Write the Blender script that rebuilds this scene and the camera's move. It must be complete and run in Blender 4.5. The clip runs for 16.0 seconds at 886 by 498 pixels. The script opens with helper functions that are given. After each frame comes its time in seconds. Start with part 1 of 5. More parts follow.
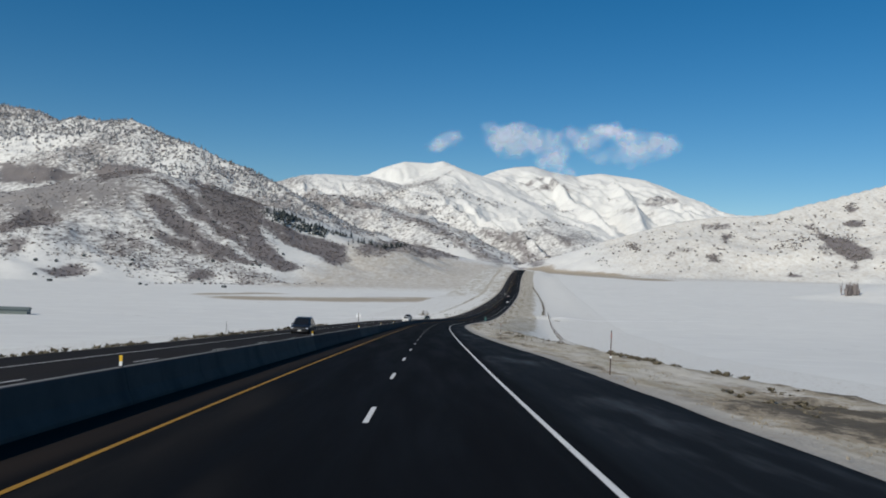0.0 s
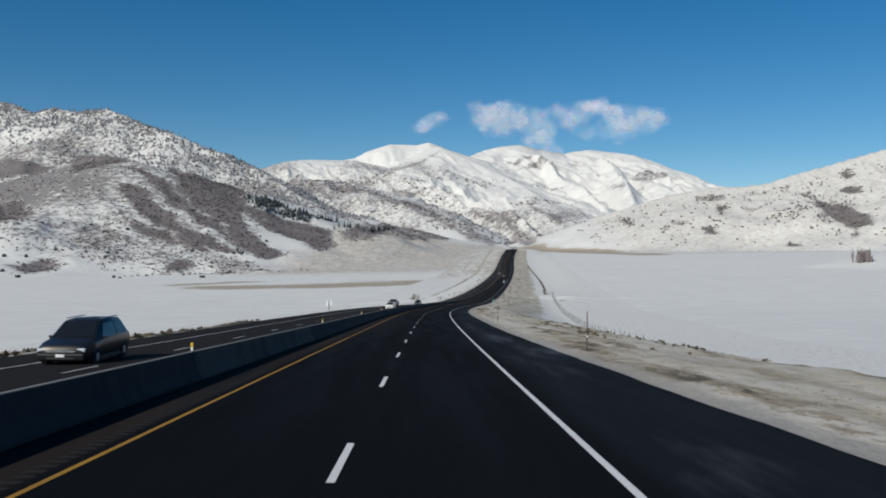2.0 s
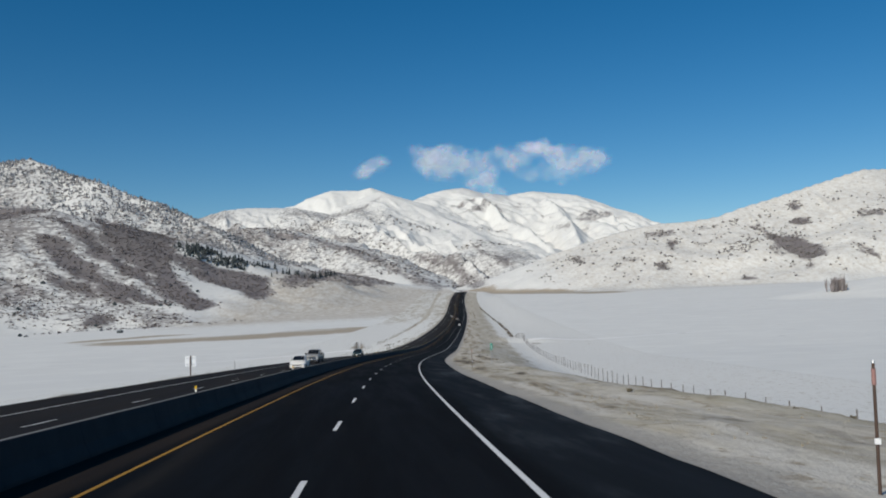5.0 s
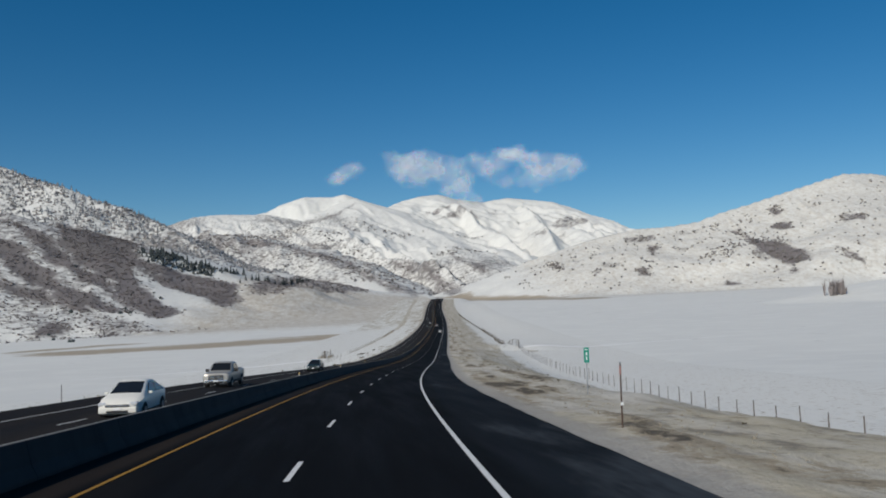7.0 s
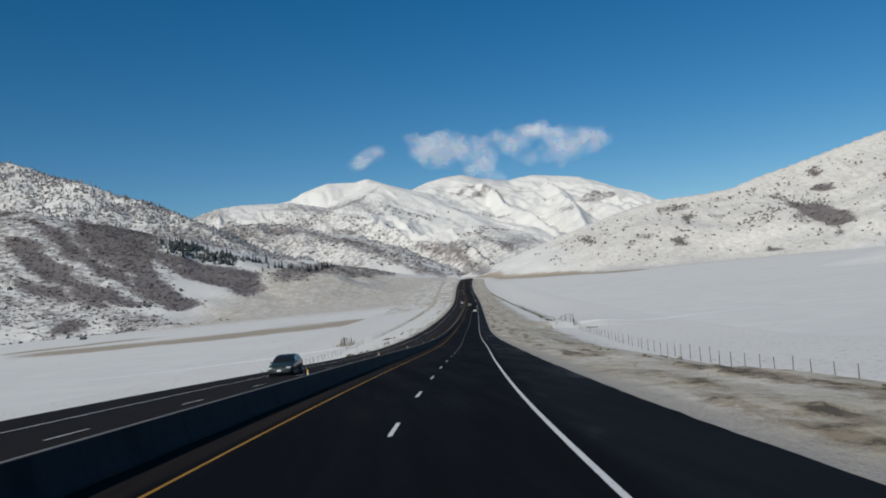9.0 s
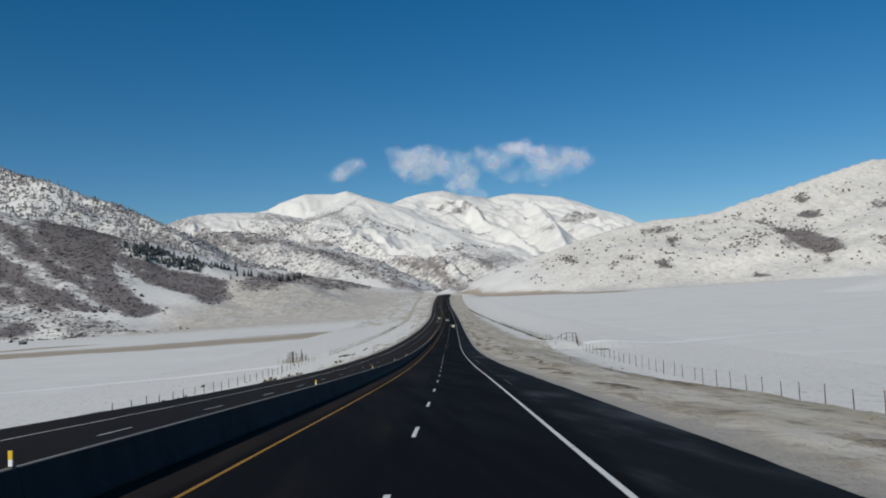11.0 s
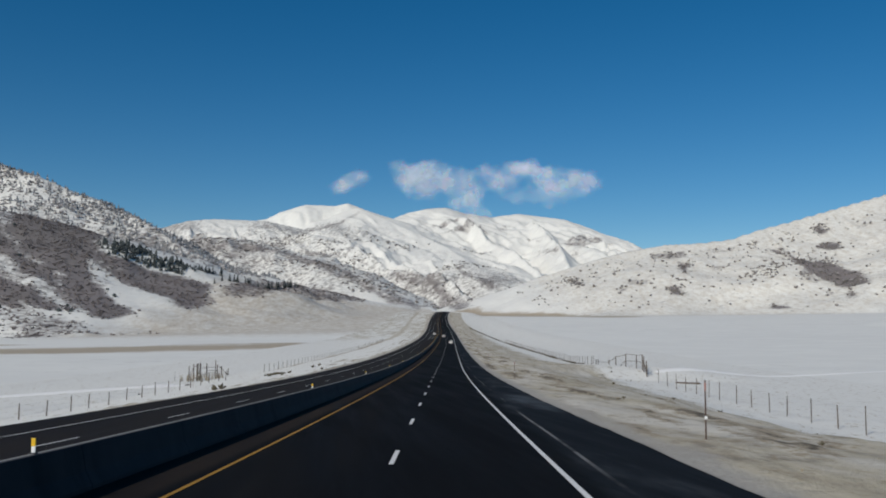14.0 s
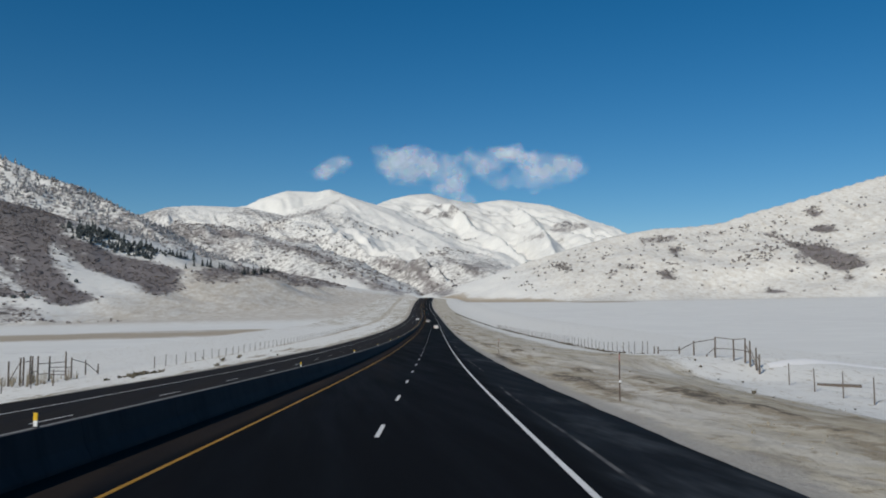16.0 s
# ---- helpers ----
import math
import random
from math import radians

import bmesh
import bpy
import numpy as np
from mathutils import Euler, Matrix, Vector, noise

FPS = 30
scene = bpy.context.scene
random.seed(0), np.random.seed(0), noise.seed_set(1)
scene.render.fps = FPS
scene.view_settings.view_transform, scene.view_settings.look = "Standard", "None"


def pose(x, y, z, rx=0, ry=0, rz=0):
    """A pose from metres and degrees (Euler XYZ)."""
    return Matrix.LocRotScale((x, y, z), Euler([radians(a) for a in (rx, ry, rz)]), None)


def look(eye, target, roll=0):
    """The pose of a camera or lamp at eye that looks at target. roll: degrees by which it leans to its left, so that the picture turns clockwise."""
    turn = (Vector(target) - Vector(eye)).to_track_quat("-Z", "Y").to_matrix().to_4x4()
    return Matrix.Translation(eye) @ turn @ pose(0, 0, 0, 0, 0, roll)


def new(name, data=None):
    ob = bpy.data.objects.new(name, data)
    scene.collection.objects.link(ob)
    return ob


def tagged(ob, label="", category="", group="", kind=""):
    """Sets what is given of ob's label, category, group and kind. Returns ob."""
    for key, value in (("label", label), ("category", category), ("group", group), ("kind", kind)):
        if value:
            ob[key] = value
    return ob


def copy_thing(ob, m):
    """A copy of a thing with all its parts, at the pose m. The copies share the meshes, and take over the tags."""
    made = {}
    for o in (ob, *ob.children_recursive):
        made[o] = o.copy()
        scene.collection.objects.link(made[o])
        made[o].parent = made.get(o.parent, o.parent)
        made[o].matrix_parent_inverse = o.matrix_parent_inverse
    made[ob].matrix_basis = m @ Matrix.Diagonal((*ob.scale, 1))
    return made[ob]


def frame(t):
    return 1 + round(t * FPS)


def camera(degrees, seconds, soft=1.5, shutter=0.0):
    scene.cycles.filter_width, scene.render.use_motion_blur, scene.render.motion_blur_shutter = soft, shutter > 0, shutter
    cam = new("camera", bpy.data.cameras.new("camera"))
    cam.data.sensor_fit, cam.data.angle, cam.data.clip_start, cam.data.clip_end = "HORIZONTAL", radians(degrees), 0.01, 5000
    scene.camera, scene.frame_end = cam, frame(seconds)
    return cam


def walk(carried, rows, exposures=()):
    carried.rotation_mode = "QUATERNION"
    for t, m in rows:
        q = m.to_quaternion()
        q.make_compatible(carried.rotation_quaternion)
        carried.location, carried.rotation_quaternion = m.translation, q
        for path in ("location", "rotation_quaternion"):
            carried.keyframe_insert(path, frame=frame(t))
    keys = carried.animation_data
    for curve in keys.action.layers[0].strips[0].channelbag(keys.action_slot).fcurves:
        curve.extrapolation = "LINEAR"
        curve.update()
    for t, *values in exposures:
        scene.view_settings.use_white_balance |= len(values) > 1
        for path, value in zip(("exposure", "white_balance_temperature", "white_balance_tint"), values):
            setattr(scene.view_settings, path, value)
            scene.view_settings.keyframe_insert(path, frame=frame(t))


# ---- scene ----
PATH = [  # seconds, eye, yaw to the left, pitch, roll in degrees
    (0, 1.01, -0.00, 2.21, -1.29, 1.69, 2.49),
    (0.5, 1.11, 13.80, 1.66, -3.40, 1.44, 2.06),
    (1, 1.28, 27.62, 1.01, -3.94, 0.92, 0.98),
    (1.5, 1.40, 41.48, 0.31, -2.60, 0.32, 0.18),
    (2, 1.67, 55.36, -0.30, -2.02, 0.61, 0.45),
    (2.5, 1.90, 69.28, -1.01, -2.35, 0.84, -0.13),
    (3, 2.12, 83.22, -1.65, -3.28, 1.67, -0.93),
    (3.5, 2.35, 97.19, -2.35, -4.56, 2.66, -0.74),
    (4, 2.67, 111.19, -3.00, -5.25, 3.39, -1.08),
    (4.5, 3.10, 125.22, -3.65, -5.46, 3.51, -1.28),
    (5, 3.55, 139.28, -4.30, -5.68, 3.63, -1.48),
    (5.5, 4.05, 153.37, -4.95, -5.89, 3.74, -1.68),
    (6, 4.62, 167.49, -5.60, -6.11, 3.86, -1.88),
    (6.5, 5.24, 181.64, -6.24, -6.32, 3.98, -2.08),
    (7, 5.84, 195.83, -6.85, -7.38, 4.14, -1.68),
    (7.5, 6.59, 210.03, -7.57, -6.73, 4.06, -2.25),
    (8, 7.60, 224.26, -8.18, -5.22, 3.11, -2.62),
    (8.5, 8.46, 238.53, -8.81, -4.46, 3.43, -3.96),
    (9, 9.38, 252.85, -9.41, -5.62, 3.08, -4.18),
    (9.5, 10.64, 267.19, -10.02, -5.99, 3.34, -3.69),
    (10, 12.09, 281.57, -10.61, -6.36, 3.61, -3.21),
    (10.5, 13.72, 295.98, -11.19, -6.73, 3.87, -2.72),
    (11, 15.43, 310.44, -11.78, -7.10, 4.13, -2.24),
    (11.5, 17.19, 324.94, -12.36, -7.47, 4.39, -1.75),
    (12, 19.24, 339.46, -12.91, -8.35, 5.12, -0.23),
    (12.5, 21.20, 354.04, -13.51, -8.56, 5.77, 1.26),
    (13, 23.11, 368.70, -14.11, -8.18, 4.93, 0.71),
    (13.5, 25.04, 383.41, -14.65, -7.42, 5.54, 1.07),
    (14, 26.83, 398.20, -15.21, -7.06, 5.44, 0.50),
    (14.5, 28.85, 413.02, -15.69, -6.26, 5.20, -0.18),
    (15, 30.55, 427.93, -16.15, -8.13, 4.77, -1.52),
    (15.5, 32.48, 442.89, -16.54, -9.09, 4.75, -0.50),
    (16, 34.39, 457.90, -16.98, -8.12, 4.66, 0.21),
]
FOV = 53.64
cam = camera(FOV, 16.0, soft=1.9)


def turned(x, y, z, yaw, pitch, roll):
    """A camera pose from its eye and its yaw to the left, pitch and roll."""
    a, b = radians(yaw), radians(pitch)
    ahead = Vector((-math.sin(a) * math.cos(b), math.cos(a) * math.cos(b), math.sin(b)))
    eye = Vector((x, y, z))
    return look(eye, eye + ahead, roll)


walk(cam, [(row[0], turned(*row[1:])) for row in PATH], exposures=[(0.0, 0.12), (4.2, 0.14), (6.3, 0.0), (16.0, 0.0)])

# ---- light ----
SUN_AZ, SUN_EL = 222.0, 33.0  # degrees clockwise from +y, and above the horizon
world = bpy.data.worlds.new("world")
scene.world = world
world.use_nodes = True
wn = world.node_tree.nodes
sky = wn.new("ShaderNodeTexSky")
sky.sky_type, sky.sun_disc = "NISHITA", False
sky.sun_elevation, sky.sun_rotation = radians(SUN_EL), radians(SUN_AZ)
sky.altitude, sky.air_density, sky.dust_density, sky.ozone_density = 1800, 1.0, 0.0, 2.0
deep = wn.new("ShaderNodeHueSaturation")
deep.inputs["Hue"].default_value, deep.inputs["Saturation"].default_value = 0.496, 1.42
world.node_tree.links.new(sky.outputs[0], deep.inputs["Color"])
world.node_tree.links.new(deep.outputs[0], wn["Background"].inputs[0])
wn["Background"].inputs[1].default_value = 0.07
sun_data = bpy.data.lights.new("sun", "SUN")
sun_data.energy, sun_data.angle, sun_data.color = 3.45, radians(0.53), (1.0, 0.93, 0.82)
sun = new("sun", sun_data)
a, b = radians(SUN_AZ), radians(SUN_EL)
sun.matrix_world = look((0, 0, 300), Vector((0, 0, 300)) - Vector((math.sin(a) * math.cos(b), math.cos(a) * math.cos(b), math.sin(b))))


# ---- materials ----
class Nodes:
    """A small kit to write node materials with."""

    def __init__(self, name, rough=0.8, spec=0.3):
        self.m = bpy.data.materials.new(name)
        self.m.use_nodes = True
        self.n, self.l = self.m.node_tree.nodes, self.m.node_tree.links
        self.b = self.n["Principled BSDF"]
        self.b.inputs["Roughness"].default_value = rough
        self.b.inputs["Specular IOR Level"].default_value = spec
        self.place = self.n.new("ShaderNodeNewGeometry").outputs["Position"]

    def put(self, value, socket):
        if isinstance(value, bpy.types.NodeSocket):
            self.l.new(value, socket)
        elif isinstance(value, tuple) and len(value) == 3 and socket.type == "RGBA":
            socket.default_value = (*value, 1)
        else:
            socket.default_value = value

    def noise(self, scale, detail=4, rough=0.55, at=None, stretch=None, contrast=None):
        t = self.n.new("ShaderNodeTexNoise")
        t.inputs["Scale"].default_value, t.inputs["Detail"].default_value, t.inputs["Roughness"].default_value = scale, detail, rough
        where = at or self.place
        if stretch:
            s = self.n.new("ShaderNodeVectorMath")
            s.operation = "MULTIPLY"
            self.l.new(where, s.inputs[0])
            s.inputs[1].default_value = stretch
            where = s.outputs[0]
        self.l.new(where, t.inputs["Vector"])
        return self.ramp(t.outputs[0], *contrast) if contrast else t.outputs[0]

    def ramp(self, value, low, high, out_low=0.0, out_high=1.0):
        r = self.n.new("ShaderNodeMapRange")
        r.interpolation_type = "SMOOTHSTEP"
        self.put(value, r.inputs[0])
        for k, v in enumerate((low, high, out_low, out_high)):
            self.put(v, r.inputs[k + 1])
        return r.outputs[0]

    def math(self, op, a, b=0.5):
        r = self.n.new("ShaderNodeMath")
        r.operation, r.use_clamp = op, op in ("ADD", "SUBTRACT") and False
        self.put(a, r.inputs[0])
        self.put(b, r.inputs[1])
        return r.outputs[0]

    def mix(self, f, a, b):
        r = self.n.new("ShaderNodeMix")
        r.data_type = "RGBA"
        self.put(f, r.inputs["Factor"])
        self.put(a, r.inputs[6])
        self.put(b, r.inputs[7])
        return r.outputs[2]

    def attr(self, name):
        r = self.n.new("ShaderNodeAttribute")
        r.attribute_name = name
        return r.outputs["Fac"]

    def bump(self, height, strength, distance):
        r = self.n.new("ShaderNodeBump")
        r.inputs["Strength"].default_value, r.inputs["Distance"].default_value = strength, distance
        self.l.new(height, r.inputs["Height"])
        self.l.new(r.outputs[0], self.b.inputs["Normal"])

    def colour(self, value):
        self.put(value, self.b.inputs["Base Color"])
        return self.m


def plain(name, colour, rough=0.6, metal=0.0, spec=0.4, wear=0.12, scale=6.0):
    """Paint, plastic or metal with slight wear."""
    k = Nodes(name, rough, spec)
    k.b.inputs["Metallic"].default_value = metal
    dark = tuple(c * (1 - wear * 2) for c in colour)
    return k.colour(k.mix(k.noise(scale, 5), dark, tuple(min(1, c * (1 + wear)) for c in colour)))


def ground_material():
    k = Nodes("snowy_ground", 0.75, 0.25)
    brush, grass, rock = k.attr("brush"), k.attr("grass"), k.attr("scrub")
    fine = k.noise(0.12, 6, 0.65)
    tiny = k.noise(0.5, 3, 0.6)
    wide = k.noise(0.006, 3)
    snow = k.mix(wide, (0.668, 0.666, 0.635), (0.757, 0.756, 0.716))
    snow = k.mix(k.noise(0.05, 5, 0.6, contrast=(0.4, 0.7)), snow, (0.757, 0.756, 0.716))
    straw = k.mix(tiny, (0.27, 0.215, 0.145), (0.50, 0.425, 0.32))
    cover = k.math("ADD", grass, k.math("MULTIPLY", k.math("SUBTRACT", k.noise(0.13, 7, 0.7, stretch=(1, 0.4, 1)), 0.5), 1.1))
    c = k.mix(k.ramp(cover, 0.2, 0.95, 0.0, 0.92), snow, straw)
    twig = k.mix(fine, (0.12, 0.107, 0.108), (0.225, 0.20, 0.20))
    twig = k.mix(k.noise(0.02, 3, contrast=(0.45, 0.65)), twig, (0.135, 0.118, 0.115))
    amount = k.math("ADD", brush, k.math("MULTIPLY", k.math("SUBTRACT", fine, 0.5), 1.3))
    amount = k.math("ADD", amount, k.math("MULTIPLY", k.math("SUBTRACT", k.noise(0.025, 4, 0.6), 0.5), 0.9))
    c = k.mix(k.ramp(amount, 0.15, 0.70, 0.0, 0.95), c, twig)
    speck = k.math("ADD", k.math("MULTIPLY", rock, 0.6), k.math("MULTIPLY", k.math("SUBTRACT", k.noise(0.075, 6, 0.75), 0.5), 2.1))
    c = k.mix(k.ramp(speck, 0.34, 0.72, 0.0, 0.88), c, k.mix(tiny, (0.10, 0.09, 0.086), (0.27, 0.25, 0.24)))
    rugged = k.ramp(k.math("ADD", rock, brush), 0.0, 0.6, 0.08, 1.0)
    k.bump(k.math("ADD", k.math("MULTIPLY", k.noise(0.1, 5, 0.6), rugged), k.math("MULTIPLY", brush, tiny)), 0.35, 3.0)
    return k.colour(c)


def verge_material():
    k = Nodes("dirty_verge", 0.9, 0.2)
    out, along = k.attr("out"), (1, 0.22, 1)
    grain = k.noise(3.0, 5, 0.7)
    clod = k.noise(0.7, 7, 0.72, stretch=(1, 0.55, 1))
    patch = k.noise(0.24, 7, 0.7, stretch=(1, 0.22, 1))
    soil = k.mix(grain, (0.13, 0.115, 0.088), (0.34, 0.30, 0.24))
    straw = k.mix(k.noise(1.4, 5, 0.7, stretch=(1, 0.5, 1)), (0.33, 0.29, 0.205), (0.62, 0.565, 0.45))
    c = k.mix(k.ramp(clod, 0.36, 0.52), soil, straw)
    grey = k.mix(grain, (0.50, 0.475, 0.42), (0.74, 0.71, 0.645))
    c = k.mix(k.ramp(patch, 0.40, 0.60, 0.0, 0.8), c, grey)
    streaky = k.noise(0.55, 6, 0.65, stretch=(1, 0.07, 1), contrast=(0.47, 0.66))
    c = k.mix(k.math("MULTIPLY", streaky, k.ramp(grain, 0.3, 0.7, 0.35, 0.75)), c, (0.27, 0.23, 0.17))
    olive = k.noise(0.3, 5, 0.6, stretch=(1, 0.12, 1), contrast=(0.55, 0.75))
    c = k.mix(k.math("MULTIPLY", olive, 0.42), c, k.mix(grain, (0.22, 0.20, 0.115), (0.40, 0.365, 0.235)))
    snow = k.mix(clod, (0.668, 0.666, 0.635), (0.757, 0.756, 0.716))
    deep = k.math("ADD", k.attr("snowy"), k.math("MULTIPLY", k.math("SUBTRACT", patch, 0.5), 1.1))
    deep = k.math("ADD", deep, k.math("MULTIPLY", k.math("SUBTRACT", clod, 0.5), 0.7))
    c = k.mix(k.ramp(deep, 0.35, 0.75), c, snow)
    bare = k.math("ADD", k.attr("bare"), k.math("MULTIPLY", k.math("SUBTRACT", k.noise(1.3, 8, 0.78, stretch=(1, 0.5, 1)), 0.5), 3.4))
    c = k.mix(k.ramp(bare, 0.15, 0.45, 0.0, 0.75), c, k.mix(grain, (0.21, 0.165, 0.105), (0.38, 0.315, 0.22)))
    c = k.mix(k.ramp(bare, 0.5, 0.95, 0.0, 0.92), c, k.mix(grain, (0.04, 0.034, 0.026), (0.14, 0.118, 0.09)))
    gravel = k.mix(k.noise(9, 3, 0.7), (0.22, 0.205, 0.18), (0.50, 0.475, 0.43))
    c = k.mix(k.ramp(k.math("ADD", out, k.math("MULTIPLY", k.math("SUBTRACT", clod, 0.5), 1.6)), 0.7, 1.5, 0.9, 0.0), c, gravel)
    k.bump(k.math("MULTIPLY", k.math("ADD", clod, k.math("MULTIPLY", grain, 0.35)), k.ramp(out, 12, 22, 1.0, 0.12)), 0.6, 0.25)
    return k.colour(c)


def asphalt_material():
    k = Nodes("asphalt", 0.85, 0.012)
    across = k.attr("across")
    grain = k.noise(14, 4, 0.7)
    base = k.mix(grain, (0.0045, 0.0052, 0.0066), (0.0095, 0.0107, 0.013))
    streak = k.noise(0.9, 5, 0.6, stretch=(1, 0.05, 1))
    # dust on the shoulders, dry salt streaks, and sheen painted on the right shoulder
    dusty = k.ramp(across, -3.75, -4.2)
    wide = k.noise(0.12, 4, 0.6, stretch=(1, 0.12, 1), contrast=(0.42, 0.68))
    c = k.mix(k.math("MULTIPLY", dusty, k.ramp(streak, 0.25, 0.8, 0.2, 0.7)), base, (0.045, 0.036, 0.03))
    lane = k.math("MULTIPLY", k.ramp(across, -0.4, -1.2), k.ramp(across, -4.0, -3.4))
    c = k.mix(k.math("MULTIPLY", lane, k.math("MULTIPLY", wide, k.ramp(streak, 0.35, 0.75, 0.0, 0.4))), c, (0.075, 0.068, 0.06))
    # bluish sheen of the right shoulder, put into the colour along with salt
    shoulder = k.ramp(across, 3.9, 4.6)
    salt_sheen = k.noise(0.35, 5, 0.65, stretch=(1, 0.16, 1), contrast=(0.5, 0.75))
    c = k.mix(k.math("MULTIPLY", shoulder, k.math("MULTIPLY", salt_sheen, 0.55)), c, (0.15, 0.175, 0.20))
    c = k.mix(k.math("MULTIPLY", shoulder, 0.35), c, (0.020, 0.026, 0.034))
    # a dusty seam along the shoulder
    seam = k.math("MULTIPLY", k.ramp(k.math("ABSOLUTE", k.math("SUBTRACT", across, k.math("ADD", 4.0, k.noise(0.02, 2, 0.5)))), 0.08, 0.02), k.noise(0.16, 4, 0.7, stretch=(1, 0.5, 1), contrast=(0.48, 0.66)))
    spot = k.n.new("ShaderNodeSeparateXYZ")
    k.l.new(k.place, spot.inputs[0])
    seam = k.math("MULTIPLY", seam, k.ramp(spot.outputs[1], 330, 370))  # the seam opens farther on
    c = k.mix(k.math("MULTIPLY", seam, 0.55), c, (0.30, 0.30, 0.30))
    far_side = k.ramp(across, -5.8, -6.3)
    c = k.mix(k.math("MULTIPLY", far_side, 0.55), c, k.mix(streak, (0.012, 0.013, 0.015), (0.03, 0.031, 0.034)))
    k.bump(grain, 0.3, 0.01)
    k.put(k.ramp(streak, 0.3, 0.7, 0.7, 0.9), k.b.inputs["Roughness"])
    return k.colour(c)


def paint_material(name, light, dark):
    k = Nodes(name, 0.7, 0.3)
    worn = k.noise(6, 5, 0.7, contrast=(0.56, 0.72))
    return k.colour(k.mix(k.math("MULTIPLY", worn, 0.55), k.mix(k.noise(0.7, 3), dark, light), (0.05, 0.05, 0.05)))


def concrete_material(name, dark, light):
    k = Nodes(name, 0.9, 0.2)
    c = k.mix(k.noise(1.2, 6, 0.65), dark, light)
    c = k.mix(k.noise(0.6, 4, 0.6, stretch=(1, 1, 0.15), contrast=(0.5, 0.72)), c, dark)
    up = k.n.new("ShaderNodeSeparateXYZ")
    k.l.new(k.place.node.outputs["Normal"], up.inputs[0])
    c = k.mix(k.ramp(up.outputs[2], 0.8, 0.95), c, (0.25, 0.245, 0.238))  # the sunlit flat top, painted paler than the sides
    k.bump(k.noise(18, 4, 0.7), 0.3, 0.01)
    return k.colour(c)


def wood_material():
    k = Nodes("weathered_wood", 0.9, 0.15)
    k.bump(k.noise(9, 4, 0.6, stretch=(1, 1, 0.1)), 0.4, 0.02)
    return k.colour(k.mix(k.noise(7, 5, 0.6, stretch=(1, 1, 0.08)), (0.06, 0.05, 0.042), (0.19, 0.16, 0.135)))


def foliage_material(name, dark, light, snow):
    """Twigs or needles, with snow lying on the parts that face up."""
    k = Nodes(name, 0.9, 0.1)
    c = k.mix(k.noise(0.6, 4, 0.7), dark, light)
    g = k.n.new("ShaderNodeNewGeometry")
    up = k.n.new("ShaderNodeSeparateXYZ")
    k.l.new(g.outputs["Normal"], up.inputs[0])
    island = g.outputs["Random Per Island"]
    c = k.mix(k.math("MULTIPLY", island, 0.6), c, light)
    lying = k.math("ADD", up.outputs[2], k.math("MULTIPLY", k.math("SUBTRACT", k.noise(0.9, 4, 0.7), 0.5), 0.9))
    return k.colour(k.mix(k.ramp(lying, 1.0 - snow, 1.25 - snow, 0.0, 0.9), c, (0.8, 0.81, 0.83)))


def glass_material(name, tint):
    k = Nodes(name, 0.08, 0.32)
    return k.colour(tint)


def cloud_material():
    k = Nodes("cloud", 1.0, 0.0)
    thick = k.attr("thick")
    torn = k.math("ADD", thick, k.math("MULTIPLY", k.math("SUBTRACT", k.noise(0.010, 8, 0.6), 0.5), 2.4))
    alpha = k.ramp(k.math("MULTIPLY", torn, k.ramp(thick, 0.0, 0.32)), 0.08, 1.15, 0.0, 0.29)
    k.put(alpha, k.b.inputs["Alpha"])
    k.put(0.35, k.b.inputs["Subsurface Weight"])
    return k.colour((0.82, 0.84, 0.88))


# the barrier's concrete is darkened to hold the shade on its sides
M_GROUND, M_VERGE, M_ASPHALT, M_CONCRETE, M_WOOD = ground_material(), verge_material(), asphalt_material(), concrete_material("shaded_concrete", (0.015, 0.017, 0.021), (0.036, 0.039, 0.046)), wood_material()
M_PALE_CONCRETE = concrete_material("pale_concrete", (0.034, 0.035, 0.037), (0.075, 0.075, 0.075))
M_WHITE = paint_material("white_paint", (0.78, 0.78, 0.76), (0.62, 0.62, 0.61))
M_YELLOW = paint_material("yellow_paint", (0.46, 0.245, 0.022), (0.27, 0.145, 0.02))
M_BRUSH = foliage_material("bare_brush", (0.145, 0.128, 0.127), (0.28, 0.252, 0.246), 0.05)
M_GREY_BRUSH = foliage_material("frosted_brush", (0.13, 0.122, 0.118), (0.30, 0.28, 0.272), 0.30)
M_SAGE = foliage_material("sagebrush", (0.05, 0.046, 0.036), (0.20, 0.175, 0.125), 0.08)
M_GRASS = foliage_material("dry_grass", (0.20, 0.165, 0.115), (0.42, 0.37, 0.28), 0.12)
M_NEEDLES = foliage_material("conifer_needles", (0.026, 0.034, 0.035), (0.075, 0.088, 0.09), 0.14)
M_FROSTED = foliage_material("frosted_conifers", (0.075, 0.085, 0.092), (0.25, 0.26, 0.275), 0.40)
M_BARK = plain("bark", (0.09, 0.07, 0.055), 0.95)
M_STEEL = plain("galvanised_steel", (0.45, 0.46, 0.47), 0.45, 0.7)
M_ALUMINIUM = plain("sign_back", (0.88, 0.89, 0.9), 0.42, 0.15, 0.5, 0.05)
M_RUST = plain("rusty_stake", (0.10, 0.065, 0.05), 0.8, 0.2)
M_PINK = plain("pink_tape", (0.36, 0.20, 0.18), 0.7)
M_REFLECT = plain("white_reflector", (0.85, 0.86, 0.86), 0.3)
M_AMBER = plain("yellow_reflector", (0.80, 0.50, 0.03), 0.4)
M_GREEN = plain("green_sign", (0.01, 0.26, 0.19), 0.5)
